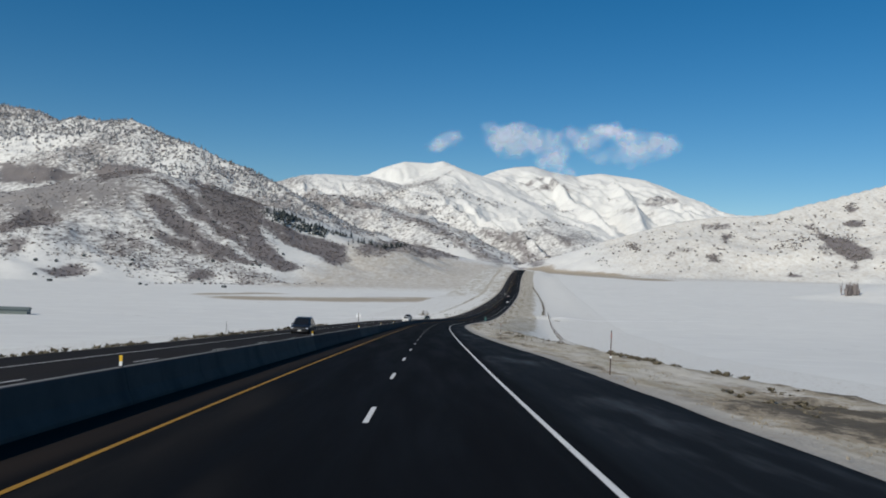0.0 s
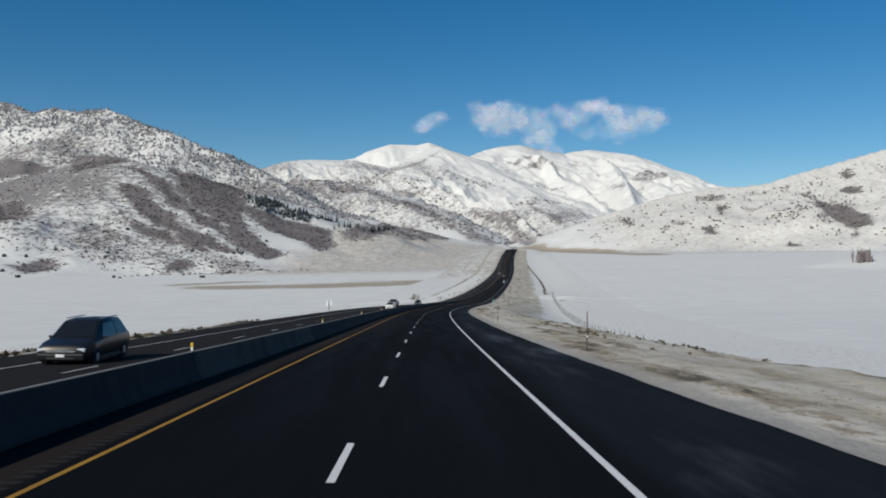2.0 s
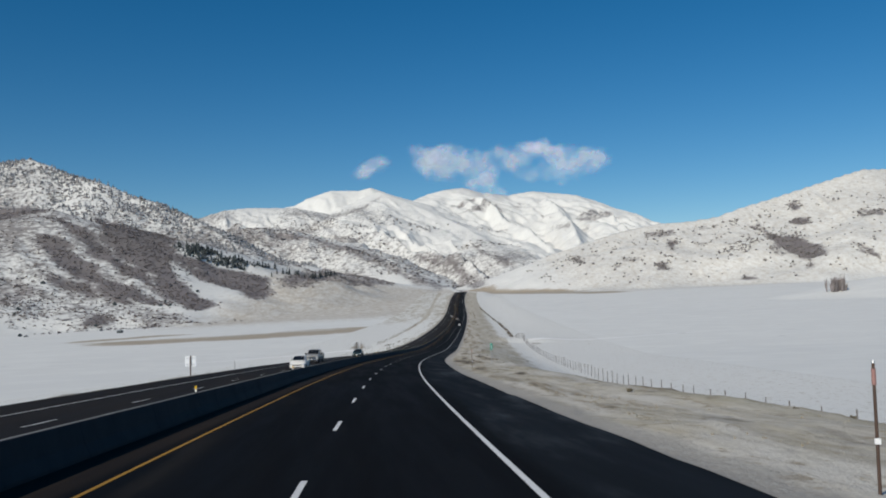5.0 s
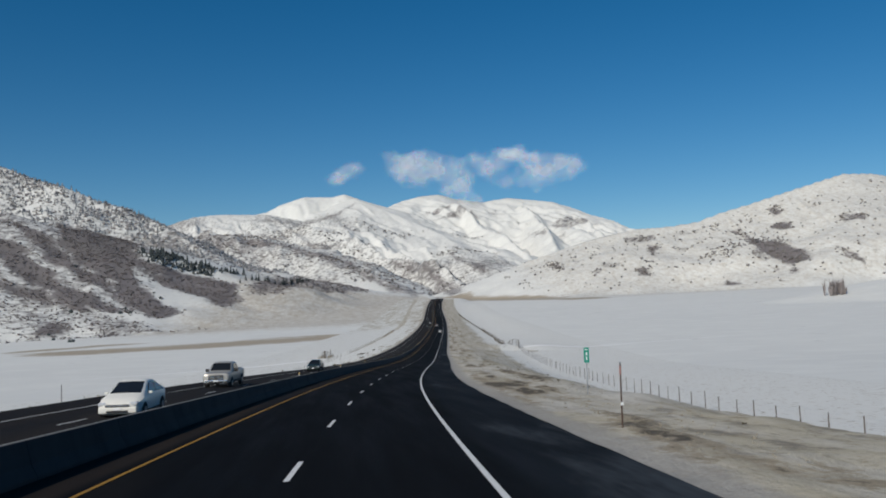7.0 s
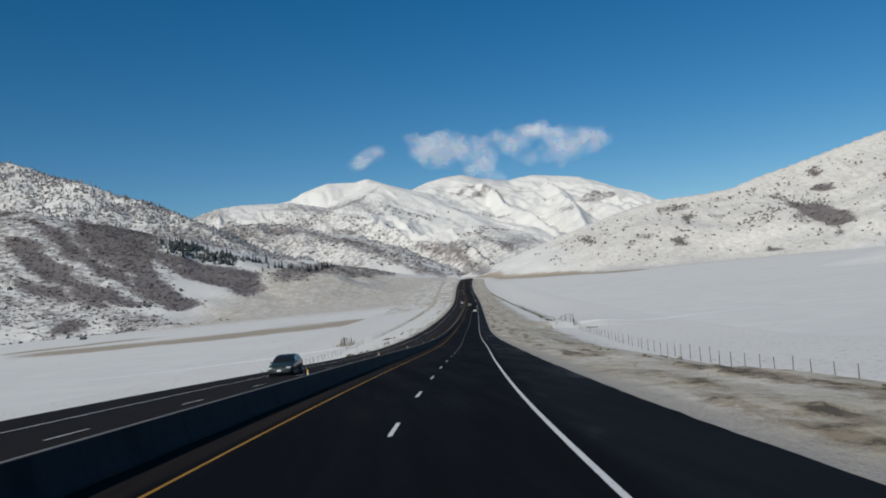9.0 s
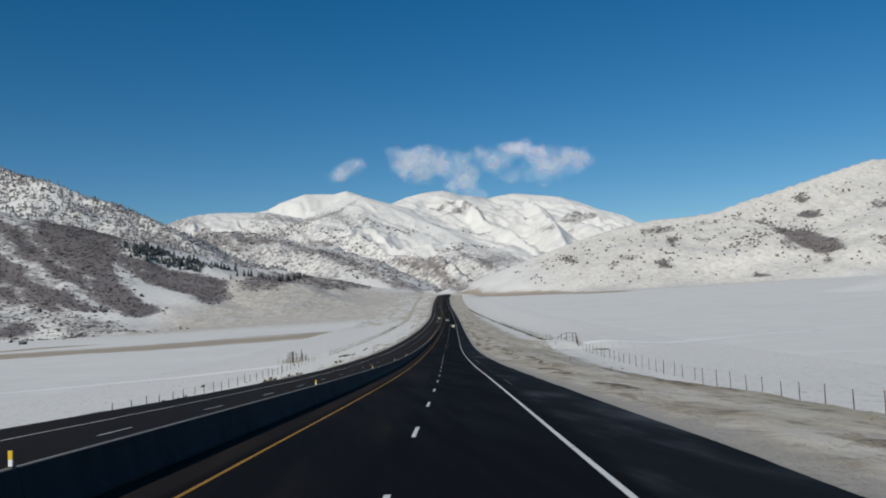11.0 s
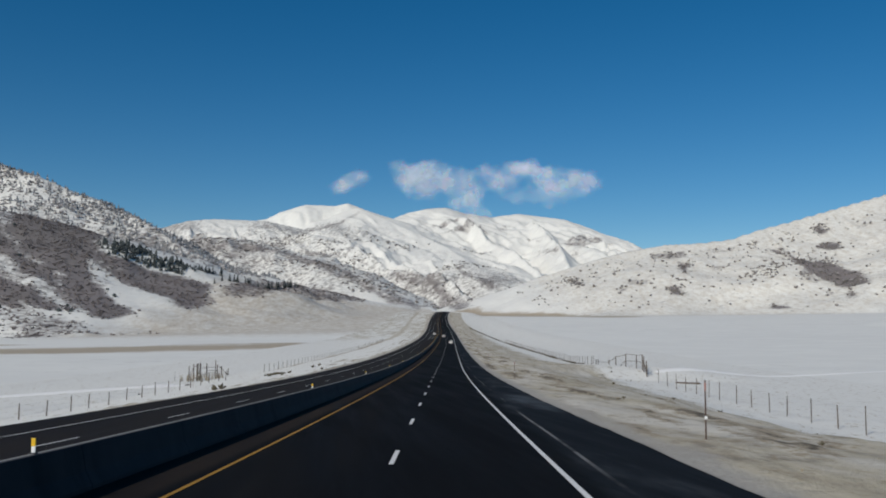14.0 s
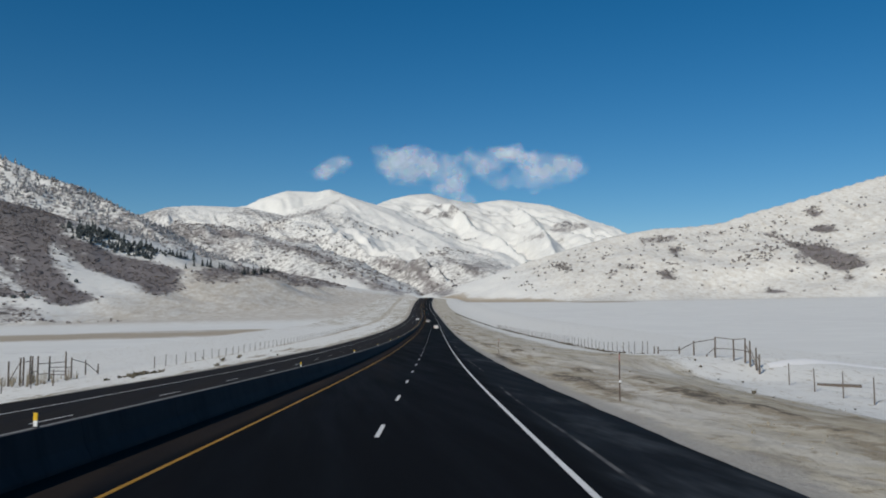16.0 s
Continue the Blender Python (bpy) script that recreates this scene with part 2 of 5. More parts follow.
M_RUBBER = plain("tyre_rubber", (0.02, 0.02, 0.021), 0.9)
M_GLASS = glass_material("dark_car_glass", (0.012, 0.014, 0.017))
M_LAMP = plain("headlamp", (0.75, 0.77, 0.8), 0.15, 0.3)
M_BLACK = plain("black_plastic", (0.02, 0.02, 0.022), 0.6)
M_SILVER = plain("silver_rim", (0.5, 0.51, 0.52), 0.35, 0.8)
M_CAR_GREY = plain("black_car_paint", (0.013, 0.013, 0.014), 0.3, 0.0, 0.28, 0.05)
M_CAR_WHITE = plain("white_car_paint", (0.76, 0.745, 0.69), 0.4, 0.0, 0.35, 0.04)
M_CAR_SILVER = plain("silver_car_paint", (0.40, 0.385, 0.36), 0.38, 0.35, 0.4, 0.06)
M_CAR_GREEN = plain("dark_green_car_paint", (0.03, 0.045, 0.04), 0.25, 0.2, 0.5, 0.05)
M_CHROME = plain("chrome", (0.75, 0.76, 0.77), 0.2, 0.9)
M_TAIL = plain("red_lamp", (0.4, 0.02, 0.02), 0.3)
M_GROOVE = plain("dusty_groove", (0.028, 0.028, 0.029), 0.9, 0.0, 0.05)
M_CLOUD = cloud_material()
M_SHED = plain("grey_green_metal_siding", (0.16, 0.19, 0.18), 0.6)

# ---- the road's line ----
ROAD_S = [-40.0, 40.0, 90.0, 140.0, 190.0, 240.0, 290.0, 340.0, 390.0, 440.0, 490.0, 540.0, 620.0, 750.0, 950.0, 1250.0, 1550.0, 1900.0]
HEADING = [-0.67, 0.85, 1.07, 1.43, 2.35, 4.36, 7.01, 7.62, 7.12, 7.12, 7.38, 7.66, 7.62, 7.57, 7.28, 6.51, 6.94, 8.8]  # degrees to the right of +y
GRADE = [-4.54, -4.75, -4.79, -4.58, -4.54, -4.4, -4.06, -4.1, -3.65, -2.67, -1.91, -0.96, 0.03, 0.77, 1.78, 3.19, 4.56, 6.15]  # percent
LINE_S = np.arange(-80.0, 1921.0, 2.0)
heading = np.radians(np.interp(LINE_S, ROAD_S, HEADING))
grade = np.interp(LINE_S, ROAD_S, GRADE) / 100
kernel = np.hanning(13) / np.hanning(13).sum()
heading = np.convolve(np.pad(heading, 6, mode="edge"), kernel, "valid")
grade = np.convolve(np.pad(grade, 6, mode="edge"), kernel, "valid")
LINE_X = np.concatenate([[0], np.cumsum(np.sin((heading[1:] + heading[:-1]) / 2) * 2)])
LINE_Y = np.concatenate([[0], np.cumsum(np.cos((heading[1:] + heading[:-1]) / 2) * 2)])
LINE_Z = np.concatenate([[0], np.cumsum((grade[1:] + grade[:-1]) / 2 * 2)])
at0 = 40
LINE_X, LINE_Y, LINE_Z = LINE_X - LINE_X[at0], LINE_Y - LINE_Y[at0], LINE_Z - LINE_Z[at0]


# the oncoming lanes fall away from the median: slope over the run of the road
CROSSFALL = ([-80, 60, 105, 150, 250, 300, 370, 430, 1920], [0.03, 0.027, 0.015, 0.0, -0.02, -0.01, 0.022, 0.04, 0.035])


def on_road(s, u, h=0.0):
    """A place s metres along the road, u to the right of the lane line, h above the surface. Arrays too."""
    hd = np.interp(s, LINE_S, heading)
    return np.interp(s, LINE_S, LINE_X) + u * np.cos(hd), np.interp(s, LINE_S, LINE_Y) - u * np.sin(hd), np.interp(s, LINE_S, LINE_Z) + h - np.interp(s, *CROSSFALL) * np.clip(-np.asarray(u) - 6.3, 0, 10.2)


# ---- the ground ----
RNG = np.random.RandomState(7)
LATTICE = RNG.rand(256, 256)


def value_noise(x, y):
    """Smooth noise from 0 to 1 over arrays, one cell to the metre."""
    x, y = np.asarray(x, float), np.asarray(y, float)
    i, j = np.floor(x).astype(int), np.floor(y).astype(int)
    fx, fy = x - i, y - j
    fx, fy = fx * fx * (3 - 2 * fx), fy * fy * (3 - 2 * fy)
    i0, i1, j0, j1 = i % 256, (i + 1) % 256, j % 256, (j + 1) % 256
    low = LATTICE[i0, j0] * (1 - fx) + LATTICE[i1, j0] * fx
    high = LATTICE[i0, j1] * (1 - fx) + LATTICE[i1, j1] * fx
    return low * (1 - fy) + high * fy


def fbm(x, y, octaves=4):
    """Layered noise from about -1 to 1."""
    out, amp, total = 0.0, 1.0, 0.0
    for k in range(octaves):
        out = out + amp * (value_noise(x * 2**k + 17.3 * k, y * 2**k - 9.1 * k) * 2 - 1)
        total, amp = total + amp, amp * 0.5
    return out / total


# The valley floor: heights over rows of y and columns of u (to the right of the road's line), outside the road's bed.
PLAIN_Y = [-300, 100, 250, 450, 600, 1000, 1300, 1700, 2200, 5000]
PLAIN_U = [-1600, -500, -70, 70, 500, 1500]
PLAIN_Z = [
    [-26, -27, -4, 2, 2, 30],
    [-27, -27, -12, -11, -10, 30],
    [-28, -28, -18, -17.8, -14, 30],
    [-28, -28, -24.5, -24, -15, 30],
    [-29, -28, -25, -23.5, -12, 30],
    [-29, -28, -20, -16.5, -3, 30],
    [-28, -26, -12, -8, 6, 32],
    [0, 5, 8, 8, 17, 40],
    [55, 48, 40, 20, 24, 55],
    [60, 60, 50, 40, 40, 60],
]
FOOT_Y = [-80, 100, 300, 423, 490, 528, 543, 550, 556, 566, 580, 612, 900, 1300, 1900]
FOOT_RIGHT = [-4.5, -5.5, -5.9, -4.8, -3.5, -3.0, -2.4, -1.0, -0.3, -0.4, -0.9, -1.7, -2.0, -1.2, -1.0]  # fall from the road to its right-hand fence
FOOT_LEFT = [-6.0, -6.0, -5.5, -4.8, -4.2, -3.7, -3.4, -3.4, -3.3, -3.2, -3.1, -3.0, -2.0, -1.5, -1.2]
LEFT_EDGE = ([-80, 1920], [-16.4, -16.4])
RIDGES = {
    "left": ([(-2404, 3347, 517), (-1482, 3069, 524), (-1345, 3023, 503), (-1237, 2977, 461), (-1164, 2931, 475), (-1072, 2884, 456), (-949, 2806, 454), (-874, 2746, 425), (-813, 2699, 393), (-689, 2607, 353), (-583, 2561, 306), (-527, 2533, 289), (-481, 2514, 266), (-394, 2422, 224), (-280, 2283, 151), (-170, 2191, 97), (-28, 2126, 70)], 1080, 1.3, 0.16),
    "knoll": ([(-1386, 2237, 138), (-897, 2052, 147), (-803, 2006, 151), (-737, 1959, 178), (-665, 1922, 198), (-571, 1867, 196), (-462, 1821, 160), (-354, 1728, 94), (-242, 1589, -3)], 660, 1.25, 0.16),
    "peak": ([(-1461, 4200, 389), (-738, 4300, 421), (-615, 4350, 466), (-519, 4400, 481), (-397, 4420, 482), (-281, 4400, 476), (-204, 4380, 459), (-115, 4360, 440), (-26, 4400, 464), (38, 4450, 495), (91, 4520, 542), (133, 4570, 574), (262, 4450, 503), (378, 4250, 424), (487, 4000, 337), (548, 3700, 243), (582, 3400, 171), (592, 3150, 128)], 1750, 1.5, 0.1),
    "dome": ([(-419, 4640, 504), (-368, 4660, 507), (-302, 4680, 524), (-245, 4700, 558), (-182, 4700, 581), (-114, 4700, 602), (25, 4700, 599), (86, 4700, 614), (142, 4700, 595), (219, 4660, 557)], 800, 1.15, 0.05),
    "foothill": ([(-363, 3300, 278), (-309, 3300, 280), (-191, 3200, 246), (-78, 3050, 209), (24, 2900, 171), (87, 2800, 139), (142, 2650, 94), (199, 2450, 49)], 620, 1.05, 0.12),
    "massif": ([(258, 4880, 539), (314, 4880, 561), (406, 4880, 601), (495, 4880, 620), (590, 4880, 633), (705, 4880, 602), (841, 4880, 586), (979, 4880, 606), (1110, 4850, 589), (1205, 4800, 572), (1285, 4760, 539), (1376, 4720, 491), (1471, 4680, 440), (1547, 4640, 405), (1653, 4600, 385), (2400, 4300, 380)], 1700, 1.5, 0.1),
    "mound": ([(484, 960, -6), (505, 990, -1), (560, 1020, 10), (640, 1050, 22), (800, 1080, 40)], 230, 1.0, 0.1),
    "right": ([(289, 2237, 27), (345, 2329, 48), (426, 2385, 81), (518, 2403, 122), (642, 2366, 160), (695, 2348, 174), (776, 2329, 190), (813, 2237, 185), (897, 2237, 196), (969, 2237, 220), (1040, 2237, 239), (1142, 2237, 270), (1290, 2237, 312), (1362, 2237, 313), (1759, 2329, 277), (2591, 2422, 277)], 720, 1.3, 0.12),
}
# spurs that run down from the crests: points and reach
SPURS = [
    ([(133, 4570, 570), (250, 4280, 425), (370, 3900, 270), (440, 3450, 140)], 420),
    ([(38, 4450, 490), (110, 4150, 385), (220, 3750, 250), (330, 3350, 130)], 380),
    ([(-115, 4360, 436), (-30, 4080, 345), (90, 3700, 225), (210, 3250, 120)], 360),
    ([(-281, 4400, 472), (-190, 4100, 360), (-60, 3700, 240), (70, 3320, 150)], 380),
    ([(-450, 4410, 478), (-380, 4120, 365), (-270, 3750, 265), (-150, 3450, 230)], 380),
    ([(-615, 4350, 462), (-560, 4050, 350), (-450, 3650, 290)], 400),
    ([(378, 4250, 420), (450, 3950, 290), (500, 3600, 150)], 280),
    ([(85, 3500, 272), (198, 3200, 179), (270, 3080, 163), (337, 2900, 127), (366, 2750, 90), (379, 2600, 56)], 330),
    ([(607, 4880, 600), (690, 4450, 455), (760, 4050, 310), (800, 3700, 190)], 560),
    ([(992, 4880, 570), (1010, 4450, 450), (990, 4050, 310), (940, 3700, 190)], 620),
    ([(1250, 4800, 525), (1260, 4400, 400), (1230, 4000, 290)], 560),
    ([(-620, 2740, 325), (-560, 2500, 235), (-470, 2280, 150)], 230),
    ([(-860, 2850, 415), (-790, 2600, 300), (-700, 2380, 225)], 260),
    ([(-480, 2610, 265), (-400, 2400, 175), (-300, 2180, 90)], 220),
    ([(-575, 1868, 190), (-470, 1640, 95), (-400, 1430, 10)], 190),
    ([(-460, 1822, 155), (-360, 1620, 70), (-290, 1480, 8)], 150),
    ([(-720, 1960, 180), (-640, 1700, 100), (-560, 1450, 20)], 220),
    ([(969, 2237, 218), (930, 2040, 140), (880, 1860, 70)], 210),
    ([(1142, 2237, 268), (1090, 2000, 170), (1030, 1800, 85)], 240),
    ([(776, 2329, 188), (745, 2120, 120), (720, 1900, 55)], 200),
]
CLOUD_WEST = [(50, 700, 88, 46, 0.5), (110, 735, 80, 52, 0.58), (165, 765, 60, 46, 0.48), (336, 815, 70, 50, 0.5), (400, 760, 95, 75, 0.85), (480, 772, 95, 75, 0.95), (540, 740, 85, 75, 0.9), (573, 750, 55, 60, 0.65), (450, 700, 80, 50, 0.65), (684, 785, 70, 62, 0.6), (700, 715, 85, 74, 0.68), (690, 660, 75, 60, 0.5), (715, 615, 80, 50, 0.55), (780, 592, 60, 40, 0.5), (640, 640, 60, 40, 0.3)]  # x, z, half width, half height, weight of each puff
CLOUD_EAST = [(765, 820, 55, 42, 0.6), (805, 790, 65, 45, 0.6), (861, 770, 95, 60, 0.62), (950, 830, 95, 50, 0.65), (1010, 825, 80, 50, 0.55), (1080, 795, 90, 50, 0.55), (1131, 750, 100, 70, 0.55), (1192, 775, 95, 70, 0.65), (1268, 790, 95, 65, 0.65), (1344, 775, 70, 60, 0.55), (1320, 725, 70, 50, 0.45), (1160, 690, 120, 50, 0.55), (1070, 672, 90, 40, 0.4), (930, 672, 70, 35, 0.35), (900, 725, 90, 60, 0.35), (1000, 735, 80, 50, 0.3)]


def smooth_table(x, y):
    """The valley floor's height with the road's embankment."""
    u = x - np.interp(y, LINE_Y, LINE_X)
    ys, us, z = np.array(PLAIN_Y, float), np.array(PLAIN_U, float), np.array(PLAIN_Z, float)
    i = np.clip(np.searchsorted(ys, y) - 1, 0, len(ys) - 2)
    fy = np.clip((y - ys[i]) / (ys[i + 1] - ys[i]), 0, 1)

    def table(v):
        j = np.clip(np.searchsorted(us, v) - 1, 0, len(us) - 2)
        fu = np.clip((v - us[j]) / (us[j + 1] - us[j]), 0, 1)
        return (z[i, j] * (1 - fu) + z[i, j + 1] * fu) * (1 - fy) + (z[i + 1, j] * (1 - fu) + z[i + 1, j + 1] * fu) * fy

    bed = np.interp(y, LINE_Y, LINE_Z)
    reach = np.clip((2100 - y) / 200, 0, 1)  # the bed ends beyond the far crest
    right, left = bed + np.interp(y, FOOT_Y, FOOT_RIGHT), bed + np.interp(y, FOOT_Y, FOOT_LEFT)
    far = table(np.where(np.abs(u) < 70, np.where(u < 0, -70, 70), u))

    def glide(v, v0, v1, z0, z1, soft=True):
        f = np.clip((v - v0) / (v1 - v0), 0, 1)
        return z0 + (z1 - z0) * (f * f * (3 - 2 * f) if soft else f)

    shelf = np.interp(y, [0, 60, 140, 200, 400], [15.8, 14.4, 13.6, 11.2, 11.2])  # the verge runs level to its brink, then falls to the fence
    r = np.where(u < shelf, bed - 0.06 - 0.03 * np.clip(u - 8, 0, 8), np.where(u < 36, glide(u, shelf, 36, bed - 0.06 - 0.03 * (shelf - 8), right), glide(u, 36, 70, right, far)))
    brink = np.interp(y, *LEFT_EDGE) - 0.7
    bed = bed - np.interp(y, *CROSSFALL) * np.clip(-u - 6.3, 0, 10.2)
    l = np.where(u > brink, bed - 0.08, np.where(u > -42, glide(-u, -brink, 42, bed - 0.08, left, False), glide(-u, 42, 70, left, far)))
    near = np.where(u > 0, r, l)
    return np.where(np.abs(u) < 70, near * reach + far * (1 - reach), far)


def near_crest(x, y, crest):
    """For each place the distance to a crest, the crest's height there and the run along it."""
    best, height, run = np.full(x.shape, 1e9), np.zeros(x.shape), np.zeros(x.shape)
    gone = 0.0
    for (x0, y0, z0), (x1, y1, z1) in zip(crest, crest[1:]):
        dx, dy = x1 - x0, y1 - y0
        n = math.hypot(dx, dy)
        f = np.clip(((x - x0) * dx + (y - y0) * dy) / n**2, 0, 1)
        d = np.hypot(x - x0 - f * dx, y - y0 - f * dy)
        near = d < best
        best, height, run = np.where(near, d, best), np.where(near, z0 + f * (z1 - z0), height), np.where(near, gone + f * n, run)
        gone += n
    return best, height, run


def crest_rise(x, y, plain, crest, reach, curve, warp):
    """The rise over the plain that a crest's slopes give, the highest of its stretches', and how near the crest is (0 to 1).
    Lower stretches reach less far."""
    best, top = np.zeros(x.shape), np.zeros(x.shape)
    full = max(p[2] for p in crest)
    for (x0, y0, z0), (x1, y1, z1) in zip(crest, crest[1:]):
        dx, dy = x1 - x0, y1 - y0
        f = np.clip(((x - x0) * dx + (y - y0) * dy) / (dx * dx + dy * dy), 0, 1)
        d = np.hypot(x - x0 - f * dx, y - y0 - f * dy)
        d = d * (1 + warp * np.clip(d / 200, 0, 1))
        up = np.maximum(z0 + f * (z1 - z0) - plain, 0)
        near = np.clip(1 - d / (reach * np.clip(0.12 + 0.95 * up / full, 0.12, 1)), 0, 1)
        best, top = np.maximum(best, up * near**curve), np.maximum(top, near)
    return best, top


def terrain(x, y):
    """The ground's height at arrays of places."""
    x, y = np.asarray(x, float), np.asarray(y, float)
    plain = smooth_table(x, y)
    rise, top = np.zeros(x.shape), np.zeros(x.shape)
    broad, close = fbm(x / 300, y / 300, 4), fbm(x / 150 + 13, y / 150, 3)
    for crest, reach, curve, gully in RIDGES.values():
        up, near = crest_rise(x, y, plain, crest, reach, curve, gully * 2.2 * broad)
        rise, top = np.maximum(rise, up), np.maximum(top, near)
    for crest, reach in SPURS:
        up, near = crest_rise(x, y, plain, crest, reach, 1.2, 0.4 * close)
        rise = np.maximum(rise, up)
    u = np.abs(x - np.interp(y, LINE_Y, LINE_X) + 3)
    w = np.clip((2350 - y) / 550, 0, 1)
    w = w * w * (3 - 2 * w)
    rise = rise * (1 - w + w * np.clip((u - 30) / 170, 0, 1) ** 1.5)
    far = np.clip((y - 2500) / 600, 0, 1)
    calm = np.clip(top * (1.7 + 2.6 * far) - (0.7 + 2.6 * far), 0, 1) ** 1.5  # crests are smoother than their faces
    rough = np.clip(rise / 80, 0, 1) * (1 - 0.93 * calm)
    # ribs and gullies run down the far faces towards the road
    wx, wy = x + broad * 45, y + close * 45
    across, down = wx * 0.86 + wy * 0.51, wy * 0.86 - wx * 0.51
    ribs = 1 - 2 * np.abs(fbm(across / (110 + 90 * far), down / (230 + 420 * far), 4))
    veins = 1 - 2 * np.abs(fbm(across / (55 + 15 * far) + 7, down / (190 + 60 * far), 4))
    knobs = 1 - 2 * np.abs(fbm(wx / 90 + 31, wy / 90, 4))
    relief = ribs * (7 + 20 * far) + veins * (1.5 + 13 * far) * np.clip(rise / 200, 0.3, 1) + knobs * 10 * far
    return plain + rise + rough * (relief + fbm(x / 30, y / 30, 3) * (2 + 4 * far) + fbm(x / 12, y / 12, 2))


def mesh_object(name, verts, faces, mat, smooth=False, parent=None):
    me = bpy.data.meshes.new(name)
    me.from_pydata([tuple(map(float, v)) for v in verts], [], faces)
    me.materials.append(mat)
    if smooth:
        me.polygons.foreach_set("use_smooth", [True] * len(me.polygons))
    me.update()
    ob = new(name, me)
    if parent:
        ob.parent = parent
    return ob


def big_mesh(name, verts, quads, mat, smooth=True, attrs=None):
    me = bpy.data.meshes.new(name)
    me.vertices.add(len(verts))
    me.vertices.foreach_set("co", verts.astype(np.float32).ravel())
    k = quads.shape[1]
    me.loops.add(len(quads) * k)
    me.loops.foreach_set("vertex_index", quads.astype(np.int32).ravel())
    me.polygons.add(len(quads))
    me.polygons.foreach_set("loop_start", np.arange(0, len(quads) * k, k, dtype=np.int32))
    me.polygons.foreach_set("loop_total", np.full(len(quads), k, dtype=np.int32))
    me.materials.append(mat)
    me.polygons.foreach_set("use_smooth", np.full(len(quads), smooth))
    me.update(calc_edges=True)
    for key, values in (attrs or {}).items():
        me.attributes.new(key, "FLOAT", "POINT").data.foreach_set("value", np.asarray(values, np.float32).ravel())
    return new(name, me)


# where brush grows on the hills' faces: how thick, and the outline of the patch
# far weights are lowered to paint in the haze that pales these slopes
FAR_BRUSH = [
    (0.52, [(-314, 3271), (-190, 3185), (-79, 3054), (24, 2901), (87, 2804), (142, 2657), (200, 2457), (160, 2483), (84, 2707), (9, 2780), (-74, 2930), (-181, 3065), (-287, 3185)]),
    (0.42, [(-583, 4115), (-308, 3215), (-185, 3114), (-245, 3029), (-336, 3101), (-290, 2355)]),
    (0.55, [(-127, 1670), (-36, 2707), (24, 2678), (90, 2092), (3, 1909), (-73, 1607), (-126, 1599)]),
    (0.55, [(197, 3184), (269, 3058), (319, 2889), (368, 2654), (328, 2307), (286, 2280), (309, 2800), (264, 3004), (201, 3100)]),
    (0.5, [(145, 2715), (185, 2634), (224, 2573), (275, 2295), (173, 2019), (150, 2534)]),
    (0.5, [(462, 3723), (513, 3480), (560, 3282), (549, 3123), (508, 3265), (476, 3509)]),
    (0.35, [(-44, 3040), (89, 2881), (206, 3175), (146, 2731), (71, 2819)]),
    (0.45, [(132, 4530), (91, 4461), (25, 4367), (-101, 4337), (-25, 4264), (63, 4366), (139, 4501)]),
]
# cloud and cliff shade on the massif, painted with the brush colour
MASSIF_SHADE = [
    (0.46, [(475, 4575), (555, 4640), (650, 4675), (620, 4605), (540, 4565), (490, 4535)]),
    (0.5, [(515, 4485), (590, 4540), (655, 4575), (735, 4640), (750, 4490), (656, 4470)]),
    (0.46, [(915, 4305), (950, 4200), (992, 4070), (1112, 4285), (1110, 4180), (961, 4036)]),
    (0.48, [(1075, 4380), (1146, 4460), (1230, 4555), (1310, 4484), (1289, 4248), (1226, 4325), (1147, 4338)]),
    (0.32, [(796, 4602), (870, 4762), (891, 4664), (848, 4590)]),
    (0.4, [(912, 4475), (945, 4420), (975, 4335), (965, 4478)]),
]
LEFT_DARK = [
    (1.0, [(-624, 2331), (-592, 2338), (-529, 2333), (-458, 2321), (-315, 1733), (-296, 1660), (-303, 1631), (-291, 1599), (-263, 1532), (-233, 1487), (-195, 1407), (-203, 1381), (-229, 1373), (-268, 1448), (-296, 1501), (-319, 1550), (-349, 1588), (-379, 1611), (-413, 1670), (-436, 1701)]),
    (1.0, [(-566, 1815), (-502, 1757), (-443, 1692), (-405, 1638), (-372, 1600), (-330, 1557), (-296, 1501), (-268, 1448), (-230, 1379), (-303, 1496), (-370, 1556), (-418, 1602), (-483, 1697)]),
    (0.95, [(-541, 1672), (-501, 1662), (-466, 1625), (-420, 1578), (-379, 1525), (-333, 1480), (-289, 1434), (-252, 1410), (-272, 1393), (-310, 1420), (-346, 1434), (-392, 1483), (-439, 1525), (-482, 1579)]),
]
LEFT_PALE = [
    (0.7, [(-482, 1527), (-439, 1499), (-404, 1493), (-371, 1466), (-323, 1438), (-285, 1377), (-328, 1396), (-359, 1423), (-404, 1441), (-446, 1471)]),
    (0.8, [(-350, 1286), (-338, 1322), (-318, 1329), (-304, 1301), (-316, 1269), (-335, 1261)]),
    (0.8, [(-922, 2441), (-884, 2450), (-834, 2468), (-752, 2415), (-584, 1853), (-624, 1848), (-631, 1758), (-639, 1730)]),
    (0.9, [(-295, 1631), (-266, 1622), (-230, 1631), (-189, 1610), (-142, 1611), (-137, 1550), (-147, 1483), (-182, 1554), (-219, 1559), (-261, 1597)]),
    (0.45, [(-535, 1468), (-487, 1470), (-425, 1430), (-444, 1352), (-477, 1323)]),
    (0.9, [(-326, 1746), (-289, 1670), (-244, 1665), (-197, 1671), (-148, 1667), (-141, 1601), (-188, 1605), (-229, 1625), (-265, 1618), (-295, 1631)]),
    (0.4, [(-316, 1386), (-270, 1370), (-210, 1320), (-212, 1208), (-253, 1198)]),
]
